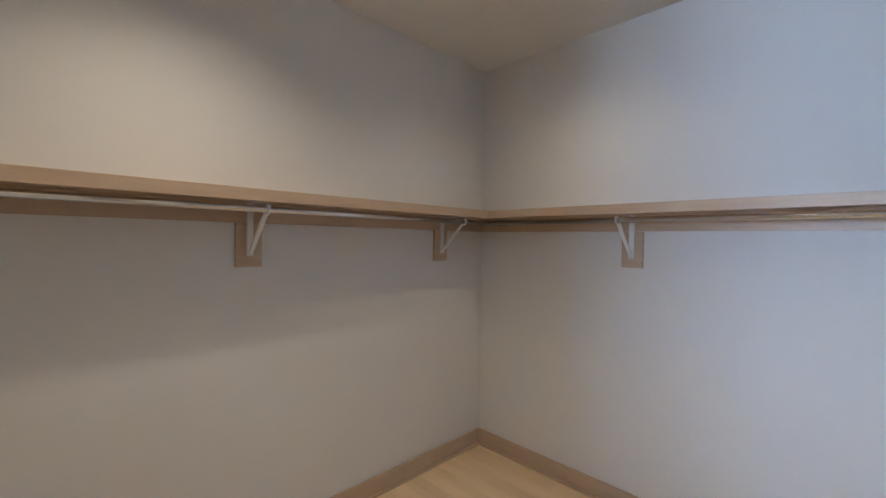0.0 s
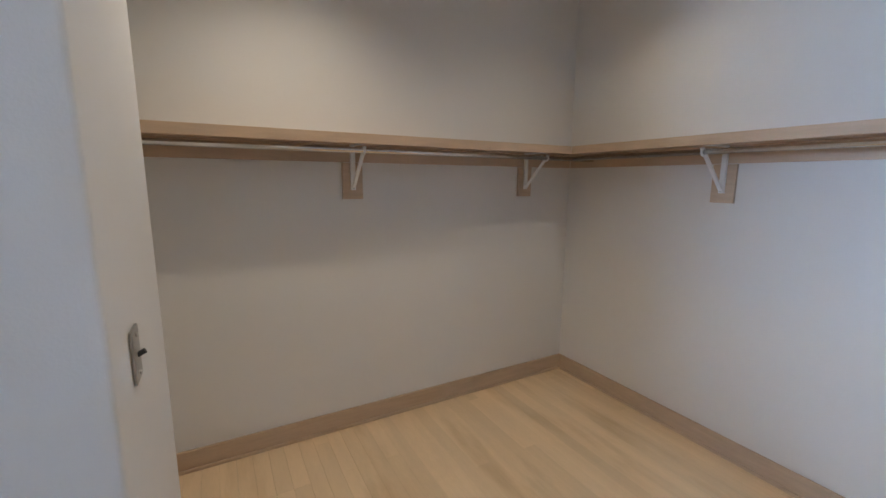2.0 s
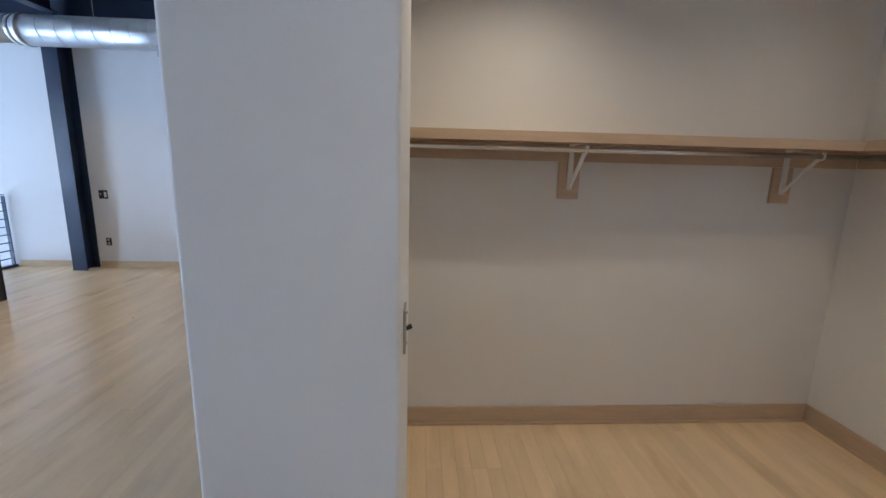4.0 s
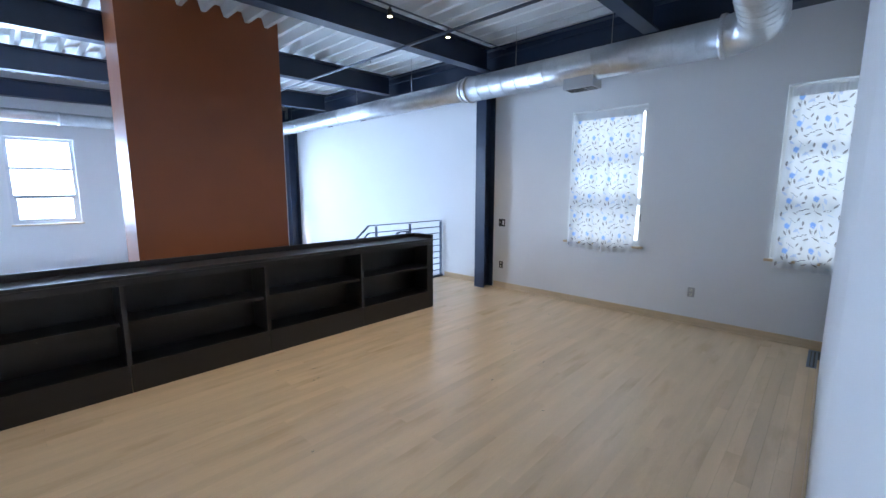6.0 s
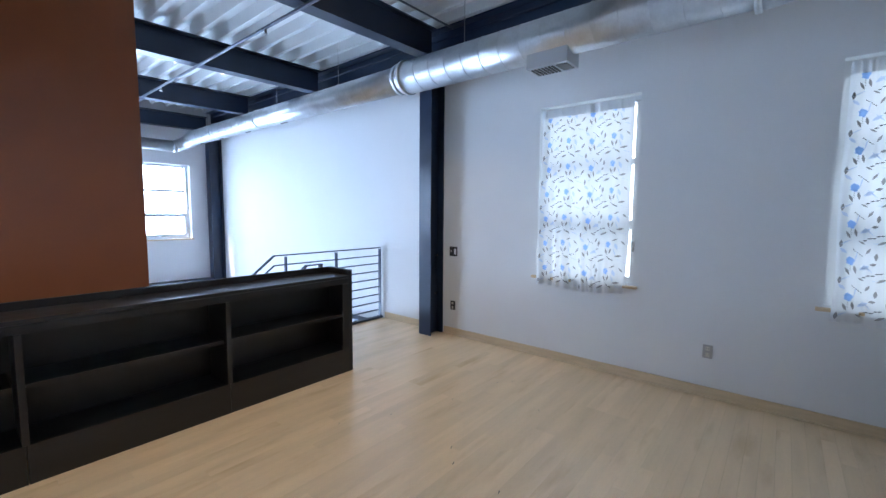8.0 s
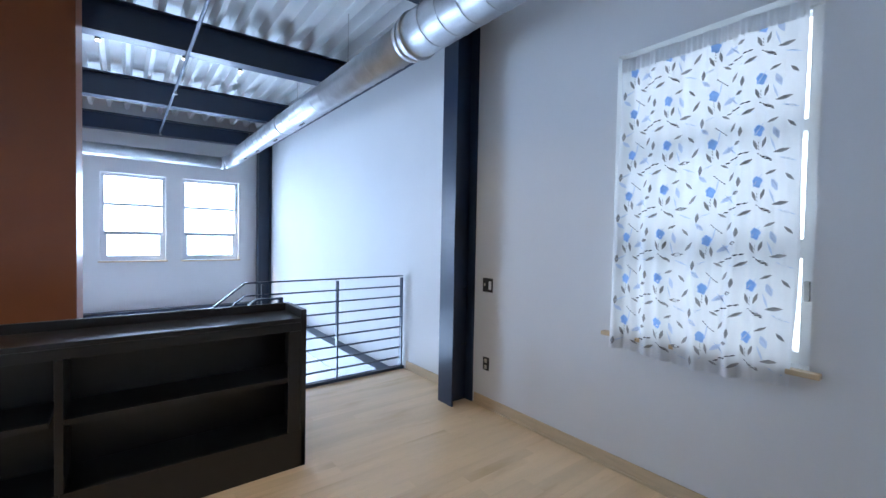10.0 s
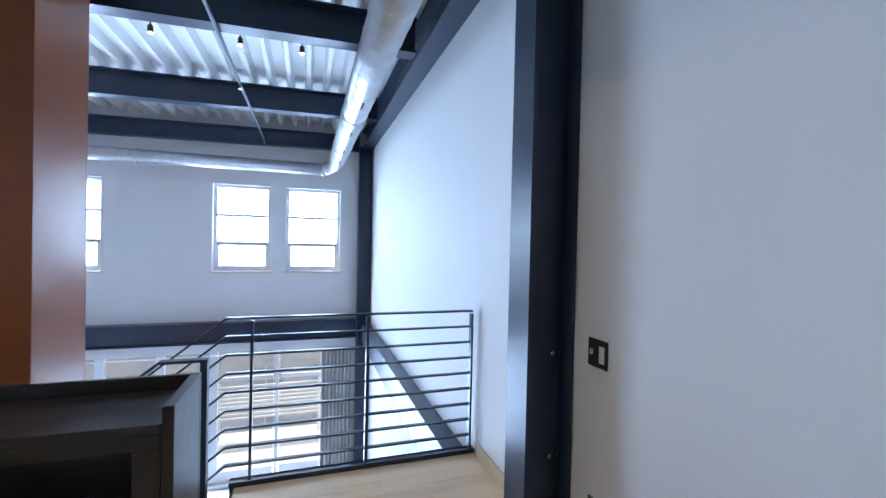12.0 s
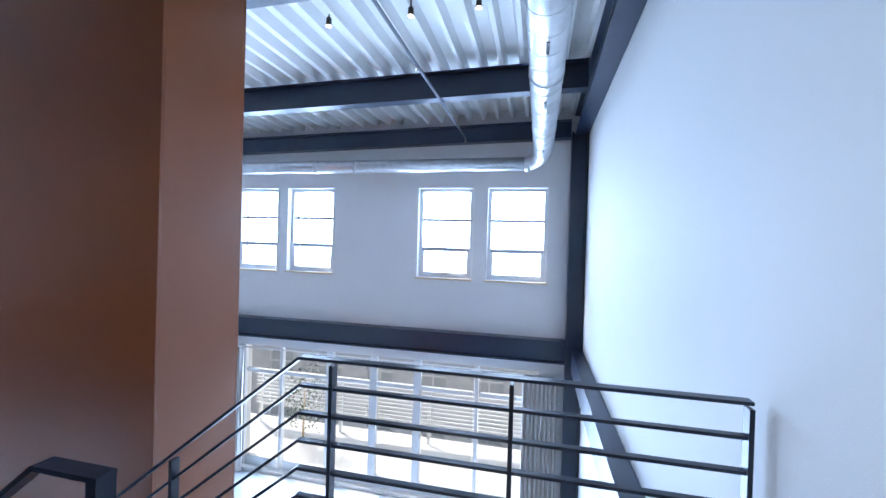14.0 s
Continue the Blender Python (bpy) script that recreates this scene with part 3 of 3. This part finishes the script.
def near_window(i, x0, x1):
    z0, z1 = WIN_NZ
    y = WALL_N + 0.12
    w = thing("window_%d" % i, ((x0 + x1) / 2, y, z0), "white framed window behind a sheer printed curtain", "window", "curtained windows", "structure")
    f = 0.06
    part("window_frame", boxes((x0, x0 + f, y - 0.03, y + 0.05, z0, z1), (x1 - f, x1, y - 0.03, y + 0.05, z0, z1), (x0 + f, x1 - f, y - 0.03, y + 0.05, z1 - f, z1), (x0 + f, x1 - f, y - 0.03, y + 0.05, z0, z0 + f)), WHITE, w)
    za = z0 + 0.58
    zb = z0 + 1.20
    part("glazing_bar", boxes((x0 + f, x1 - f, y - 0.025, y + 0.04, za - 0.05, za + 0.05)), WHITE, w)
    part("glazing_bar", boxes((x0 + f, x1 - f, y - 0.02, y + 0.03, zb - 0.03, zb + 0.03)), WHITE, w)
    for a, b in ((z0 + f, za - 0.05), (za + 0.05, zb - 0.03), (zb + 0.03, z1 - f)):
        pane(x0 + f, x1 - f, y + 0.005, y + 0.011, a, b, w)
    part("latch", boxes((x1 - f + 0.012, x1 - f + 0.035, y - 0.048, y - 0.03, z0 + 0.32, z0 + 0.42), bevel=0.004), NICKEL, w)
    part("window_sill", boxes((x0 - 0.045, x1 + 0.045, WALL_N - 0.045, y - 0.032, z0 - 0.03, z0 - 0.003), bevel=0.004), TRIM, w, "maple window sill")


for i, (x0, x1) in enumerate(WIN_N):
    near_window(i + 7, x0, x1)

# lower glazing
gz = thing("glazed_wall", (WALL_W - 0.15, 2.7, LOW), "tall aluminium glazed wall with doors and transom lights", "glazing", kind="structure")
ga, gb, g0, g1 = GLAZ
GX = WALL_W - 0.15
mull = [ga, 0.62, 1.70, 2.62, 3.50, 4.62, gb]
for k, y in enumerate(mull):
    wd = 0.07 if y in (1.70, 2.62, 3.50) else 0.03
    part("mullion", boxes((GX - 0.05, GX + 0.05, max(ga, y - wd), min(gb, y + wd), g0, g1)), ALU, gz)
for a, b in zip(mull, mull[1:]):
    part("transom", boxes((GX - 0.04, GX + 0.04, a + 0.07, b - 0.07, -1.15, -1.08)), ALU, gz)
    part("bottom_rail", boxes((GX - 0.04, GX + 0.04, a + 0.07, b - 0.07, g0, g0 + 0.2)), ALU, gz)
    pane(GX - 0.004, GX + 0.004, a + 0.07, b - 0.07, -1.08, g1, gz)
    pane(GX - 0.004, GX + 0.004, a + 0.07, b - 0.07, g0 + 0.2, -1.15, gz)


def drape(name, x, y0, y1, z0, z1, folds, label):
    bm = bmesh.new()
    n = folds * 8
    rows = []
    for z in np.linspace(z0, z1, 6):
        rows.append([bm.verts.new((x + 0.045 * math.sin(k / n * folds * math.tau + 0.4 * math.sin(3 * z)) * (1.1 - 0.1 * (z - z0)), y0 + (y1 - y0) * k / n, z)) for k in range(n + 1)])
    for u, v in zip(rows, rows[1:]):
        for k in range(n):
            bm.faces.new((u[k], u[k + 1], v[k + 1], v[k])).smooth = True
    return single(name, bm, DRAPE, label, "curtain", "lower drapes")


drape("drape", WALL_W + 0.12, 5.44, 6.02, LOW + 0.03, -0.60, 8, "grey full-length drape drawn aside by the glazing")
drape("drape", WALL_W + 0.12, -0.62, -0.10, LOW + 0.03, -0.60, 6, "grey full-length drape drawn aside by the glazing")
bl = thing("drape_rail", (WALL_W + 0.12, 2.5, -0.76), "thin rail carrying the lower drapes", "curtain rail")
part("rod", tube(bmesh.new(), [(WALL_W + 0.12, -0.7, -0.585), (WALL_W + 0.12, 6.05, -0.585)], 0.012, 8), ALU, bl)


# ---------- sheer curtains with their print ----------
def sheer(x0, x1, label, seed):
    rnd = random.Random(seed)
    z1, z0 = WIN_NZ[1] - 0.045, WIN_NZ[0] - 0.10
    w = x1 - x0
    base = WALL_N - 0.062

    def at(u, v, off=0.0):
        """u across, v up: a gathered cloth that hangs clear of the sill."""
        x = x0 + w * u + 0.012 * math.sin(9 * v + 5 * u) * (1 - v)
        g = 0.010 * math.sin(u * 61 + 0.8 * math.sin(4 * v)) + 0.016 * math.sin(u * 23 + 1.3 + 0.5 * v) + 0.046 * math.exp(-((u - 0.72) / 0.035) ** 2)
        lap = 0.10 * max(0.0, (v - 0.12)) * (1.0 if v > 0.12 else 0.0)
        y = base - g * (0.35 + 0.65 * (1 - v)) + min(0.06, lap) + off
        return Vector((x, y, z0 + (z1 - z0) * v + 0.012 * math.sin(u * 7 + seed) * (1 - v)))

    c = thing("sheer_curtain", ((x0 + x1) / 2, base, z0), label, "curtain", "sheer curtains")
    bm = bmesh.new()
    nu, nv = 110, 40
    g = [[bm.verts.new(at(i / nu, j / nv)) for i in range(nu + 1)] for j in range(nv + 1)]
    for j in range(nv):
        for i in range(nu):
            bm.faces.new((g[j][i], g[j][i + 1], g[j + 1][i + 1], g[j + 1][i])).smooth = True
    cl = part("cloth", bm, SHEER, c)
    bm = bmesh.new()
    g = [[bm.verts.new(at(i / nu, 1 - 0.045 * (1 - j), 0.0) + Vector((0, -0.012 - 0.012 * abs(math.sin(i * 0.9)), 0))) for i in range(nu + 1)] for j in range(2)]
    for i in range(nu):
        bm.faces.new((g[0][i], g[0][i + 1], g[1][i + 1], g[1][i])).smooth = True
    part("heading", bm, SHEER, c, "gathered heading")
    h = z1 - z0

    def blob(bm, u, v, outline):
        vs = []
        for dx, dy in outline:
            uu, vv = u + dx / w, v + dy / h
            if not (0.004 < uu < 0.996 and 0.004 < vv < 0.996):
                for q in vs:
                    bm.verts.remove(q)
                return
            vs.append(bm.verts.new(at(uu, vv, -0.0028)))
        bm.faces.new(vs)

    def leaf(s, a, fat=0.30):
        o = []
        for k in range(8):
            t = k / 8 * math.tau
            px, py = math.cos(t) * s, math.sin(t) * s * fat * (1 - 0.5 * abs(math.cos(t)))
            o.append((px * math.cos(a) - py * math.sin(a), px * math.sin(a) + py * math.cos(a)))
        return o

    def flower(s):
        return [(0.84 * s * (1 + 0.14 * math.sin(5 * t + 1)) * math.cos(t), 1.08 * s * (1 + 0.16 * math.sin(4 * t)) * math.sin(t)) for t in np.linspace(0, math.tau, 25)[:-1]]

    blue, taupe, black, pale = bmesh.new(), bmesh.new(), bmesh.new(), bmesh.new()
    px, py = 0.46, 0.265
    for r in range(-1, int(h / py) + 2):
        for q in range(-1, int(w / px) + 2):
            ox, oy = q * px + 0.02, r * py + 0.03

            def put(bm, dx, dy, o):
                blob(bm, (ox + dx) / w, (oy + dy) / h, o)
            put(blue, 0.06, 0.16, flower(0.027)), put(blue, 0.275, 0.19, flower(0.027))
            put(taupe, 0.045, 0.085, leaf(0.030, 2.0)), put(taupe, 0.085, 0.10, leaf(0.030, 1.75))
            put(taupe, 0.26, 0.12, leaf(0.029, 1.9)), put(taupe, 0.30, 0.125, leaf(0.028, 1.3))
            put(taupe, 0.195, 0.20, leaf(0.027, 1.5, 0.42)), put(taupe, 0.18, 0.145, leaf(0.018, 0.3, 0.6))
            put(taupe, 0.37, 0.075, leaf(0.035, 0.12)), put(taupe, 0.43, 0.125, leaf(0.033, 0.9))
            put(taupe, 0.005, 0.02, leaf(0.028, 1.5, 0.42))
            put(taupe, 0.12, 0.03, leaf(0.022, 2.6)), put(taupe, 0.33, 0.235, leaf(0.024, 0.5)), put(taupe, 0.405, 0.205, leaf(0.026, 2.3))
            for k in range(5):
                put(black, 0.135 + 0.022 * k, 0.045 + 0.010 * k + 0.006 * (k % 2), leaf(0.013, 0.2, 0.3))
                put(black, 0.075 + 0.012 * k, 0.245 - 0.011 * k, leaf(0.007, -0.5, 0.35))
                put(black, 0.275 + 0.013 * k, 0.07 - 0.010 * k, leaf(0.007, -0.4, 0.35))
            for k in range(7):
                put(pale, 0.03 + 0.061 * k, 0.03 + 0.083 * ((k * 2) % 3), leaf(0.040, 0.5 + 0.9 * k, 0.10))
                put(taupe, 0.06 + 0.215 * (k % 2), 0.135 - 0.008 * k, leaf(0.008, 1.5 + 0.15 * k, 0.22))
            put(taupe, 0.225, 0.035, leaf(0.031, 0.5)), put(taupe, 0.155, 0.235, leaf(0.026, 1.1)), put(taupe, 0.31, 0.045, leaf(0.026, 2.7))
            put(pale, 0.345, 0.17, leaf(0.034, 1.9, 0.4)), put(pale, 0.135, 0.115, leaf(0.032, 0.6, 0.4)), put(pale, 0.02, 0.235, leaf(0.028, 2.4, 0.4))
    part("flower_print", blue, PRINT_B, cl, "printed blue flowers")["kind"] = "stuff"
    part("leaf_print", taupe, PRINT_L, cl, "printed taupe leaves")["kind"] = "stuff"
    part("dash_print", black, PRINT_K, cl, "printed black dashes")["kind"] = "stuff"
    part("pale_print", pale, PRINT_P, cl, "printed pale blue leaves")["kind"] = "stuff"
    rod = thing("curtain_rod", ((x0 + x1) / 2, WALL_N, z1), "thin white curtain rod inside the window head", "curtain rod", "curtain rods")
    part("rod", tube(bmesh.new(), [(x0 - 0.0, WALL_N + 0.03, z1 - 0.025), (x1 + 0.10, WALL_N + 0.03, z1 - 0.025)], 0.008, 8), WHITE, rod)


sheer(-3.665, -2.735, "sheer white curtain printed with blue flowers and leaves", 1)
sheer(-1.285, -0.355, "sheer white curtain printed with blue flowers and leaves", 1)


# ---------- switches and outlets ----------
def plate_y(name, x, z, w, h, y, face, label, kind):
    """A wall plate on a wall that faces -y."""
    ob = thing(name, (x, y, z), label, kind)
    pl = part("plate", boxes((x - w / 2, x + w / 2, y - 0.008, y - 0.001, z - h / 2, z + h / 2), bevel=0.003), face, ob)
    return pl


p = plate_y("light_switch", -4.884, 1.105, 0.125, 0.125, WALL_N, DARK, "dark double switch plate with a white rocker", "light switch")
part("rocker", boxes((-4.868, -4.835, WALL_N - 0.013, WALL_N - 0.009, 1.067, 1.142), bevel=0.002), WHITE, p, "white rocker")
part("toggle", boxes((-4.918, -4.908, WALL_N - 0.022, WALL_N - 0.009, 1.097, 1.122), bevel=0.002), IVORY, p, "ivory toggle")


def sockets(ob, x, z, y, m):
    for dz_ in (-0.028, 0.028):
        so = part("socket", boxes((x - 0.015, x + 0.015, y - 0.012, y - 0.009, z + dz_ - 0.017, z + dz_ + 0.017), bevel=0.002), m, ob)
        part("slot_hole", boxes((x - 0.009, x - 0.006, y - 0.0135, y - 0.0125, z + dz_ - 0.008, z + dz_ + 0.008), (x + 0.006, x + 0.009, y - 0.0135, y - 0.0125, z + dz_ - 0.008, z + dz_ + 0.008)), DARK, ob)


p = plate_y("outlet", -4.886, 0.393, 0.075, 0.118, WALL_N, DARK, "dark duplex outlet plate on the white wall", "outlet")
sockets(p, -4.886, 0.393, WALL_N, IVORY)
p = plate_y("outlet", -2.035, 0.41, 0.075, 0.118, WALL_N, NICKEL, "grey duplex outlet plate on the white wall", "outlet")
sockets(p, -2.035, 0.41, WALL_N, IVORY)
SWX, SWY, SWZ = -0.222, 0.965, 1.18
sw = thing("light_switch", (SWX, SWY, SWZ), "metal switch plate with a dark toggle by the closet", "light switch")
swp = part("plate", boxes((SWX + 0.001, SWX + 0.008, SWY - 0.036, SWY + 0.036, SWZ - 0.058, SWZ + 0.058), bevel=0.003), NICKEL, sw)
part("toggle", bar(bmesh.new(), (SWX + 0.007, SWY, SWZ - 0.002), (SWX + 0.022, SWY, SWZ + 0.005), 0.009, 0.010), DARK, swp, "dark toggle")
for dz_ in (-0.042, 0.042):
    part("screw", tube(bmesh.new(), [(SWX + 0.008, SWY, SWZ + dz_), (SWX + 0.011, SWY, SWZ + dz_)], 0.004, 8), NICKEL, swp)
reg = thing("floor_register", (-0.72, 6.05, 0), "grey-blue slotted metal floor register by the wall", "floor vent")
GX0, GX1, GY0, GY1 = -0.90, -0.58, 5.76, 6.32
part("frame", boxes((GX0, GX0 + 0.02, GY0, GY1, 0.0005, 0.006), (GX1 - 0.02, GX1, GY0, GY1, 0.0005, 0.006), (GX0 + 0.02, GX1 - 0.02, GY0, GY0 + 0.02, 0.0005, 0.006), (GX0 + 0.02, GX1 - 0.02, GY1 - 0.02, GY1, 0.0005, 0.006)), REGISTER, reg)
for k in range(9):
    part("slat", boxes((GX0 + 0.027 + 0.031 * k, GX0 + 0.045 + 0.031 * k, GY0 + 0.022, GY1 - 0.022, 0.0008, 0.005)), REGISTER, reg)
# dark sheet under the slats for the shade in the opening
part("shadow_pan", boxes((GX0 + 0.021, GX1 - 0.021, GY0 + 0.021, GY1 - 0.021, -0.003, 0.0004)), DARK, reg)

# ---------- closet shelves ----------
SH = 1.765
FY, FX = 2.045, 2.13  # front faces of the two shelves
closet = thing("closet_shelf", (1.0, 2.2, SH), "maple closet shelf with cleat along the back wall", "shelf", "closet shelves")
part("board", boxes((-0.652, CLOSET_E - 0.003, FY + 0.022, CLOSET_N - 0.003, SH - 0.018, SH), bevel=0.001), CTRIM, closet)
part("front_edge", boxes((-0.652, FX, FY, FY + 0.020, SH - 0.031, SH + 0.021), bevel=0.002), CTRIM, closet)
part("cleat", boxes((-0.652, CLOSET_E - 0.02, CLOSET_N - 0.020, CLOSET_N - 0.003, SH - 0.117, SH - 0.02), bevel=0.002), CTRIM, closet)
side = thing("closet_shelf", (2.28, 0.5, SH), "maple closet shelf with cleat along the side wall", "shelf", "closet shelves")
part("board", boxes((FX + 0.022, CLOSET_E - 0.003, -2.4, FY + 0.018, SH - 0.018, SH), bevel=0.001), CTRIM, side)
part("front_edge", boxes((FX, FX + 0.020, -2.4, FY - 0.002, SH - 0.031, SH + 0.021), bevel=0.002), CTRIM, side)
part("cleat", boxes((CLOSET_E - 0.018, CLOSET_E - 0.002, -2.4, CLOSET_N - 0.022, SH - 0.117, SH - 0.02), bevel=0.002), CTRIM, side)
rod = thing("clothes_rod", (1, FY + 0.045, SH - 0.06), "chrome clothes rod under the back shelf", "clothes rod", "clothes rods")
part("rod", tube(bmesh.new(), [(-0.65, FY + 0.045, SH - 0.062), (2.39, FY + 0.045, SH - 0.062)], 0.015, 14), CHROME, rod)
rod = thing("clothes_rod", (FX + 0.045, 0.5, SH - 0.06), "chrome clothes rod under the side shelf", "clothes rod", "clothes rods")
part("rod", tube(bmesh.new(), [(FX + 0.045, -2.39, SH - 0.062), (FX + 0.045, FY + 0.02, SH - 0.062)], 0.015, 14), CHROME, rod)


def bracket():
    """White strut bracket on a maple block; its wall is at y = 0 and it reaches to -y."""
    b = thing("shelf_bracket", (0, 0, 0), "white steel shelf bracket on a maple block", "bracket", "shelf brackets")
    part("block", boxes((-0.060, 0.060, -0.019, -0.002, SH - 0.328, SH - 0.119), bevel=0.002), CTRIM, b, "maple block")
    part("upright", boxes((-0.014, 0.014, -0.034, -0.020, SH - 0.275, SH - 0.022), bevel=0.002), WHITE, b)
    part("arm", boxes((-0.014, 0.014, -0.262, -0.020, SH - 0.0285, SH - 0.0195), bevel=0.002), WHITE, b)
    st = part("strut", bar(bmesh.new(), (0, -0.030, SH - 0.265), (0, -0.250, SH - 0.045), 0.018, 0.012), WHITE, b)
    part("hook", tube(bmesh.new(), [(0, -0.235 - 0.019 * math.cos(a), SH - 0.062 - 0.019 * math.sin(a)) for a in np.linspace(-1.2, 3.6, 10)], 0.006, 6), WHITE, st)
    part("screw", tube(bmesh.new(), [(0, -0.034, SH - 0.262), (0, -0.038, SH - 0.262)], 0.007, 8), DARK, b)
    return b


b0 = bracket()
b0.matrix_basis = pose(0.667, CLOSET_N, 0)
copy_thing(b0, pose(1.948, CLOSET_N, 0))
for y in (1.18, -0.3):
    copy_thing(b0, pose(CLOSET_E, y, 0, rz=-90))

# ---------- outside ----------
structure("ground", boxes((-400, WALL_W - 0.36, -400, 400, -12.1, -12.0)), PAVING, "pale street far below the terrace", "ground")
structure("terrace", boxes((-14.6, WALL_W - 0.36, -20, 20, LOW - 0.25, LOW - 0.06)), PAVING, "pale sunlit terrace outside the glazing", "pavement")
# glowing sheets added outside stand in for the overexposed sky
back = glow("sky_backdrop_glow", (0.84, 0.92, 1.0), 1.5)
structure("backdrop", boxes((-90, -89, -120, 120, -12, 60)), back, "glowing backdrop for the blown-out sky seen through the windows", "backdrop")
structure("backdrop_north", boxes((-60, 60, 69, 70, -12, 60)), back, "glowing backdrop for the blown-out sky seen through the windows", "backdrop")
fence = thing("slatted_screen", (-14.2, 2.6, LOW), "white horizontal slatted screen on the terrace", "fence")
for k in range(9):
    z = -1.95 - 0.095 * k
    part("slat", boxes((-14.22, -14.19, -1.5, 7.0, z - 0.022, z + 0.022)), WHITE, fence)
for y in (-1.4, 0.9, 3.2, 5.5, 6.9):
    part("post", boxes((-14.28, -14.23, y - 0.04, y + 0.04, LOW - 0.06, -1.88)), WHITE, fence)
house = thing("neighbour_building", (-30, 3, -12), "pale brick building across the street", "building")
hb = bmesh.new()
holes = [(-16 + 3.6 * k, -14.2 + 3.6 * k, z_, z_ + 1.6) for k in range(11) for z_ in (-7.6, -10.6)]
wall_x(hb, -30.4, -30, -20, 26, -12.0, -4.6, holes)
part("wall", hb, BRICK, house)
part("roof", boxes((-38, -29.8, -20.2, 26.2, -4.6, -4.4)), ALU, house)
for h in holes:
    hw = part("window", boxes((-30.3, -30.25, h[0], h[1], h[2], h[3])), BOXGREY, house)
    part("window_frame", boxes((-30.24, -30.2, h[0], h[1], h[2] + 0.75, h[2] + 0.85), (-30.24, -30.2, (h[0] + h[1]) / 2 - 0.05, (h[0] + h[1]) / 2 + 0.05, h[2], h[3])), WHITE, hw)
bm = bmesh.new()
rs = random.Random(4)
for k in range(500):
    a, rr = rs.uniform(0, math.tau), rs.uniform(0, 1) ** 0.5
    p = Vector((-13.6 + 0.35 * rr * math.cos(a), 0.25 + 0.5 * rr * math.sin(a), LOW + 0.2 + rs.uniform(0, 1.5)))
    d = Vector((rs.uniform(-1, 1), rs.uniform(-1, 1), rs.uniform(-0.3, 1))).normalized() * rs.uniform(0.05, 0.11)
    s_ = d.cross(Vector((rs.uniform(-1, 1), rs.uniform(-1, 1), 1))).normalized() * 0.018
    bm.faces.new([bm.verts.new(q) for q in (p, p + d * 0.5 + s_, p + d, p + d * 0.5 - s_)])
shrub = thing("shrub", (-13.6, 0.25, LOW - 0.06), "leafy green shrub on the terrace", "shrub")
part("leaves", bm, LEAF, shrub)
part("stem", tube(bmesh.new(), [(-13.6, 0.25, LOW - 0.06), (-13.58, 0.27, LOW + 1.2)], [0.03, 0.01], 8), TRIM, shrub)

# small dark scuffs on the boards
bm = bmesh.new()
rk = random.Random(8)
spots_on_floor = [(-4.44, 2.26)] + [(rk.uniform(-4.3, -1.2), rk.uniform(1.4, 5.6)) for _ in range(16)]
for sx, sy in spots_on_floor:
    ln, wd = rk.uniform(0.006, 0.03), rk.uniform(0.002, 0.005)
    an = rk.uniform(-0.5, 0.5)
    d, s_ = Vector((math.sin(an), math.cos(an), 0)) * ln, Vector((math.cos(an), -math.sin(an), 0)) * wd
    o = Vector((sx, sy, 0.0007))
    bm.faces.new([bm.verts.new(q) for q in (o - d, o + s_, o + d, o - s_)])
single("floor_scuffs", bm, DARK, "small dark scuffs on the maple floor", "scuff marks", kind="stuff")

# ---------- floor boards, last ----------
floor_top = thing("floor", (-2.5, 3, 0), "pale maple strip floor with satin finish", "floor", kind="structure")
BW = 0.0825
near_count, meshes = 0, {}
rest_v, rest_f = [], []
rb = random.Random(11)
xs = []
x = -6.235
while x < 2.40:
    xs.append(x)
    x += BW


def board_mesh(length):
    if length not in meshes:
        g = 0.0003
        meshes[length] = mesh_of("board", boxes((g, BW - g, g, length - g, -0.018, 0.0), bevel=0.0), MAPLE)
    return meshes[length]


for x in xs:
    ylo = 4.735 if x < -5.31 else -2.59
    yhi = WALL_N - 0.005 if x < 0.24 else 2.32
    y = ylo - rb.choice((0.0, 0.3, 0.6))
    while y < yhi - 0.02:
        length = rb.choice((0.6, 0.9, 1.2, 1.5, 1.8))
        a, b = max(y, ylo), min(y + length, yhi)
        y += length
        if b - a < 0.03:
            continue
        if -4.85 < x < -1.05 and 1.2 < (a + b) / 2 < 6.3 and near_count < 300 and abs(b - a - length) < 1e-6:
            ob = new("board", board_mesh(length))
            ob.parent = floor_top
            ob.matrix_parent_inverse = Matrix.Translation(floor_top.location).inverted()
            ob.location = (x, a, 0)
            near_count += 1
        else:
            g, n = 0.0003, len(rest_v)
            rest_v += [(px_, py_, pz_) for px_ in (x + g, x + BW - g) for py_ in (a + g, b - g) for pz_ in (-0.018, 0.0)]
            rest_f += [tuple(n + i for i in f) for f in ((0, 1, 3, 2), (4, 6, 7, 5), (0, 4, 5, 1), (2, 3, 7, 6), (0, 2, 6, 4), (1, 5, 7, 3))]
me = bpy.data.meshes.new("boards")
me.from_pydata(rest_v, [], rest_f)
me.materials.append(MAPLE)
ob = new("boards", me)
ob.parent = floor_top
ob.matrix_parent_inverse = Matrix.Translation(floor_top.location).inverted()
ob["kind"] = "stuff"
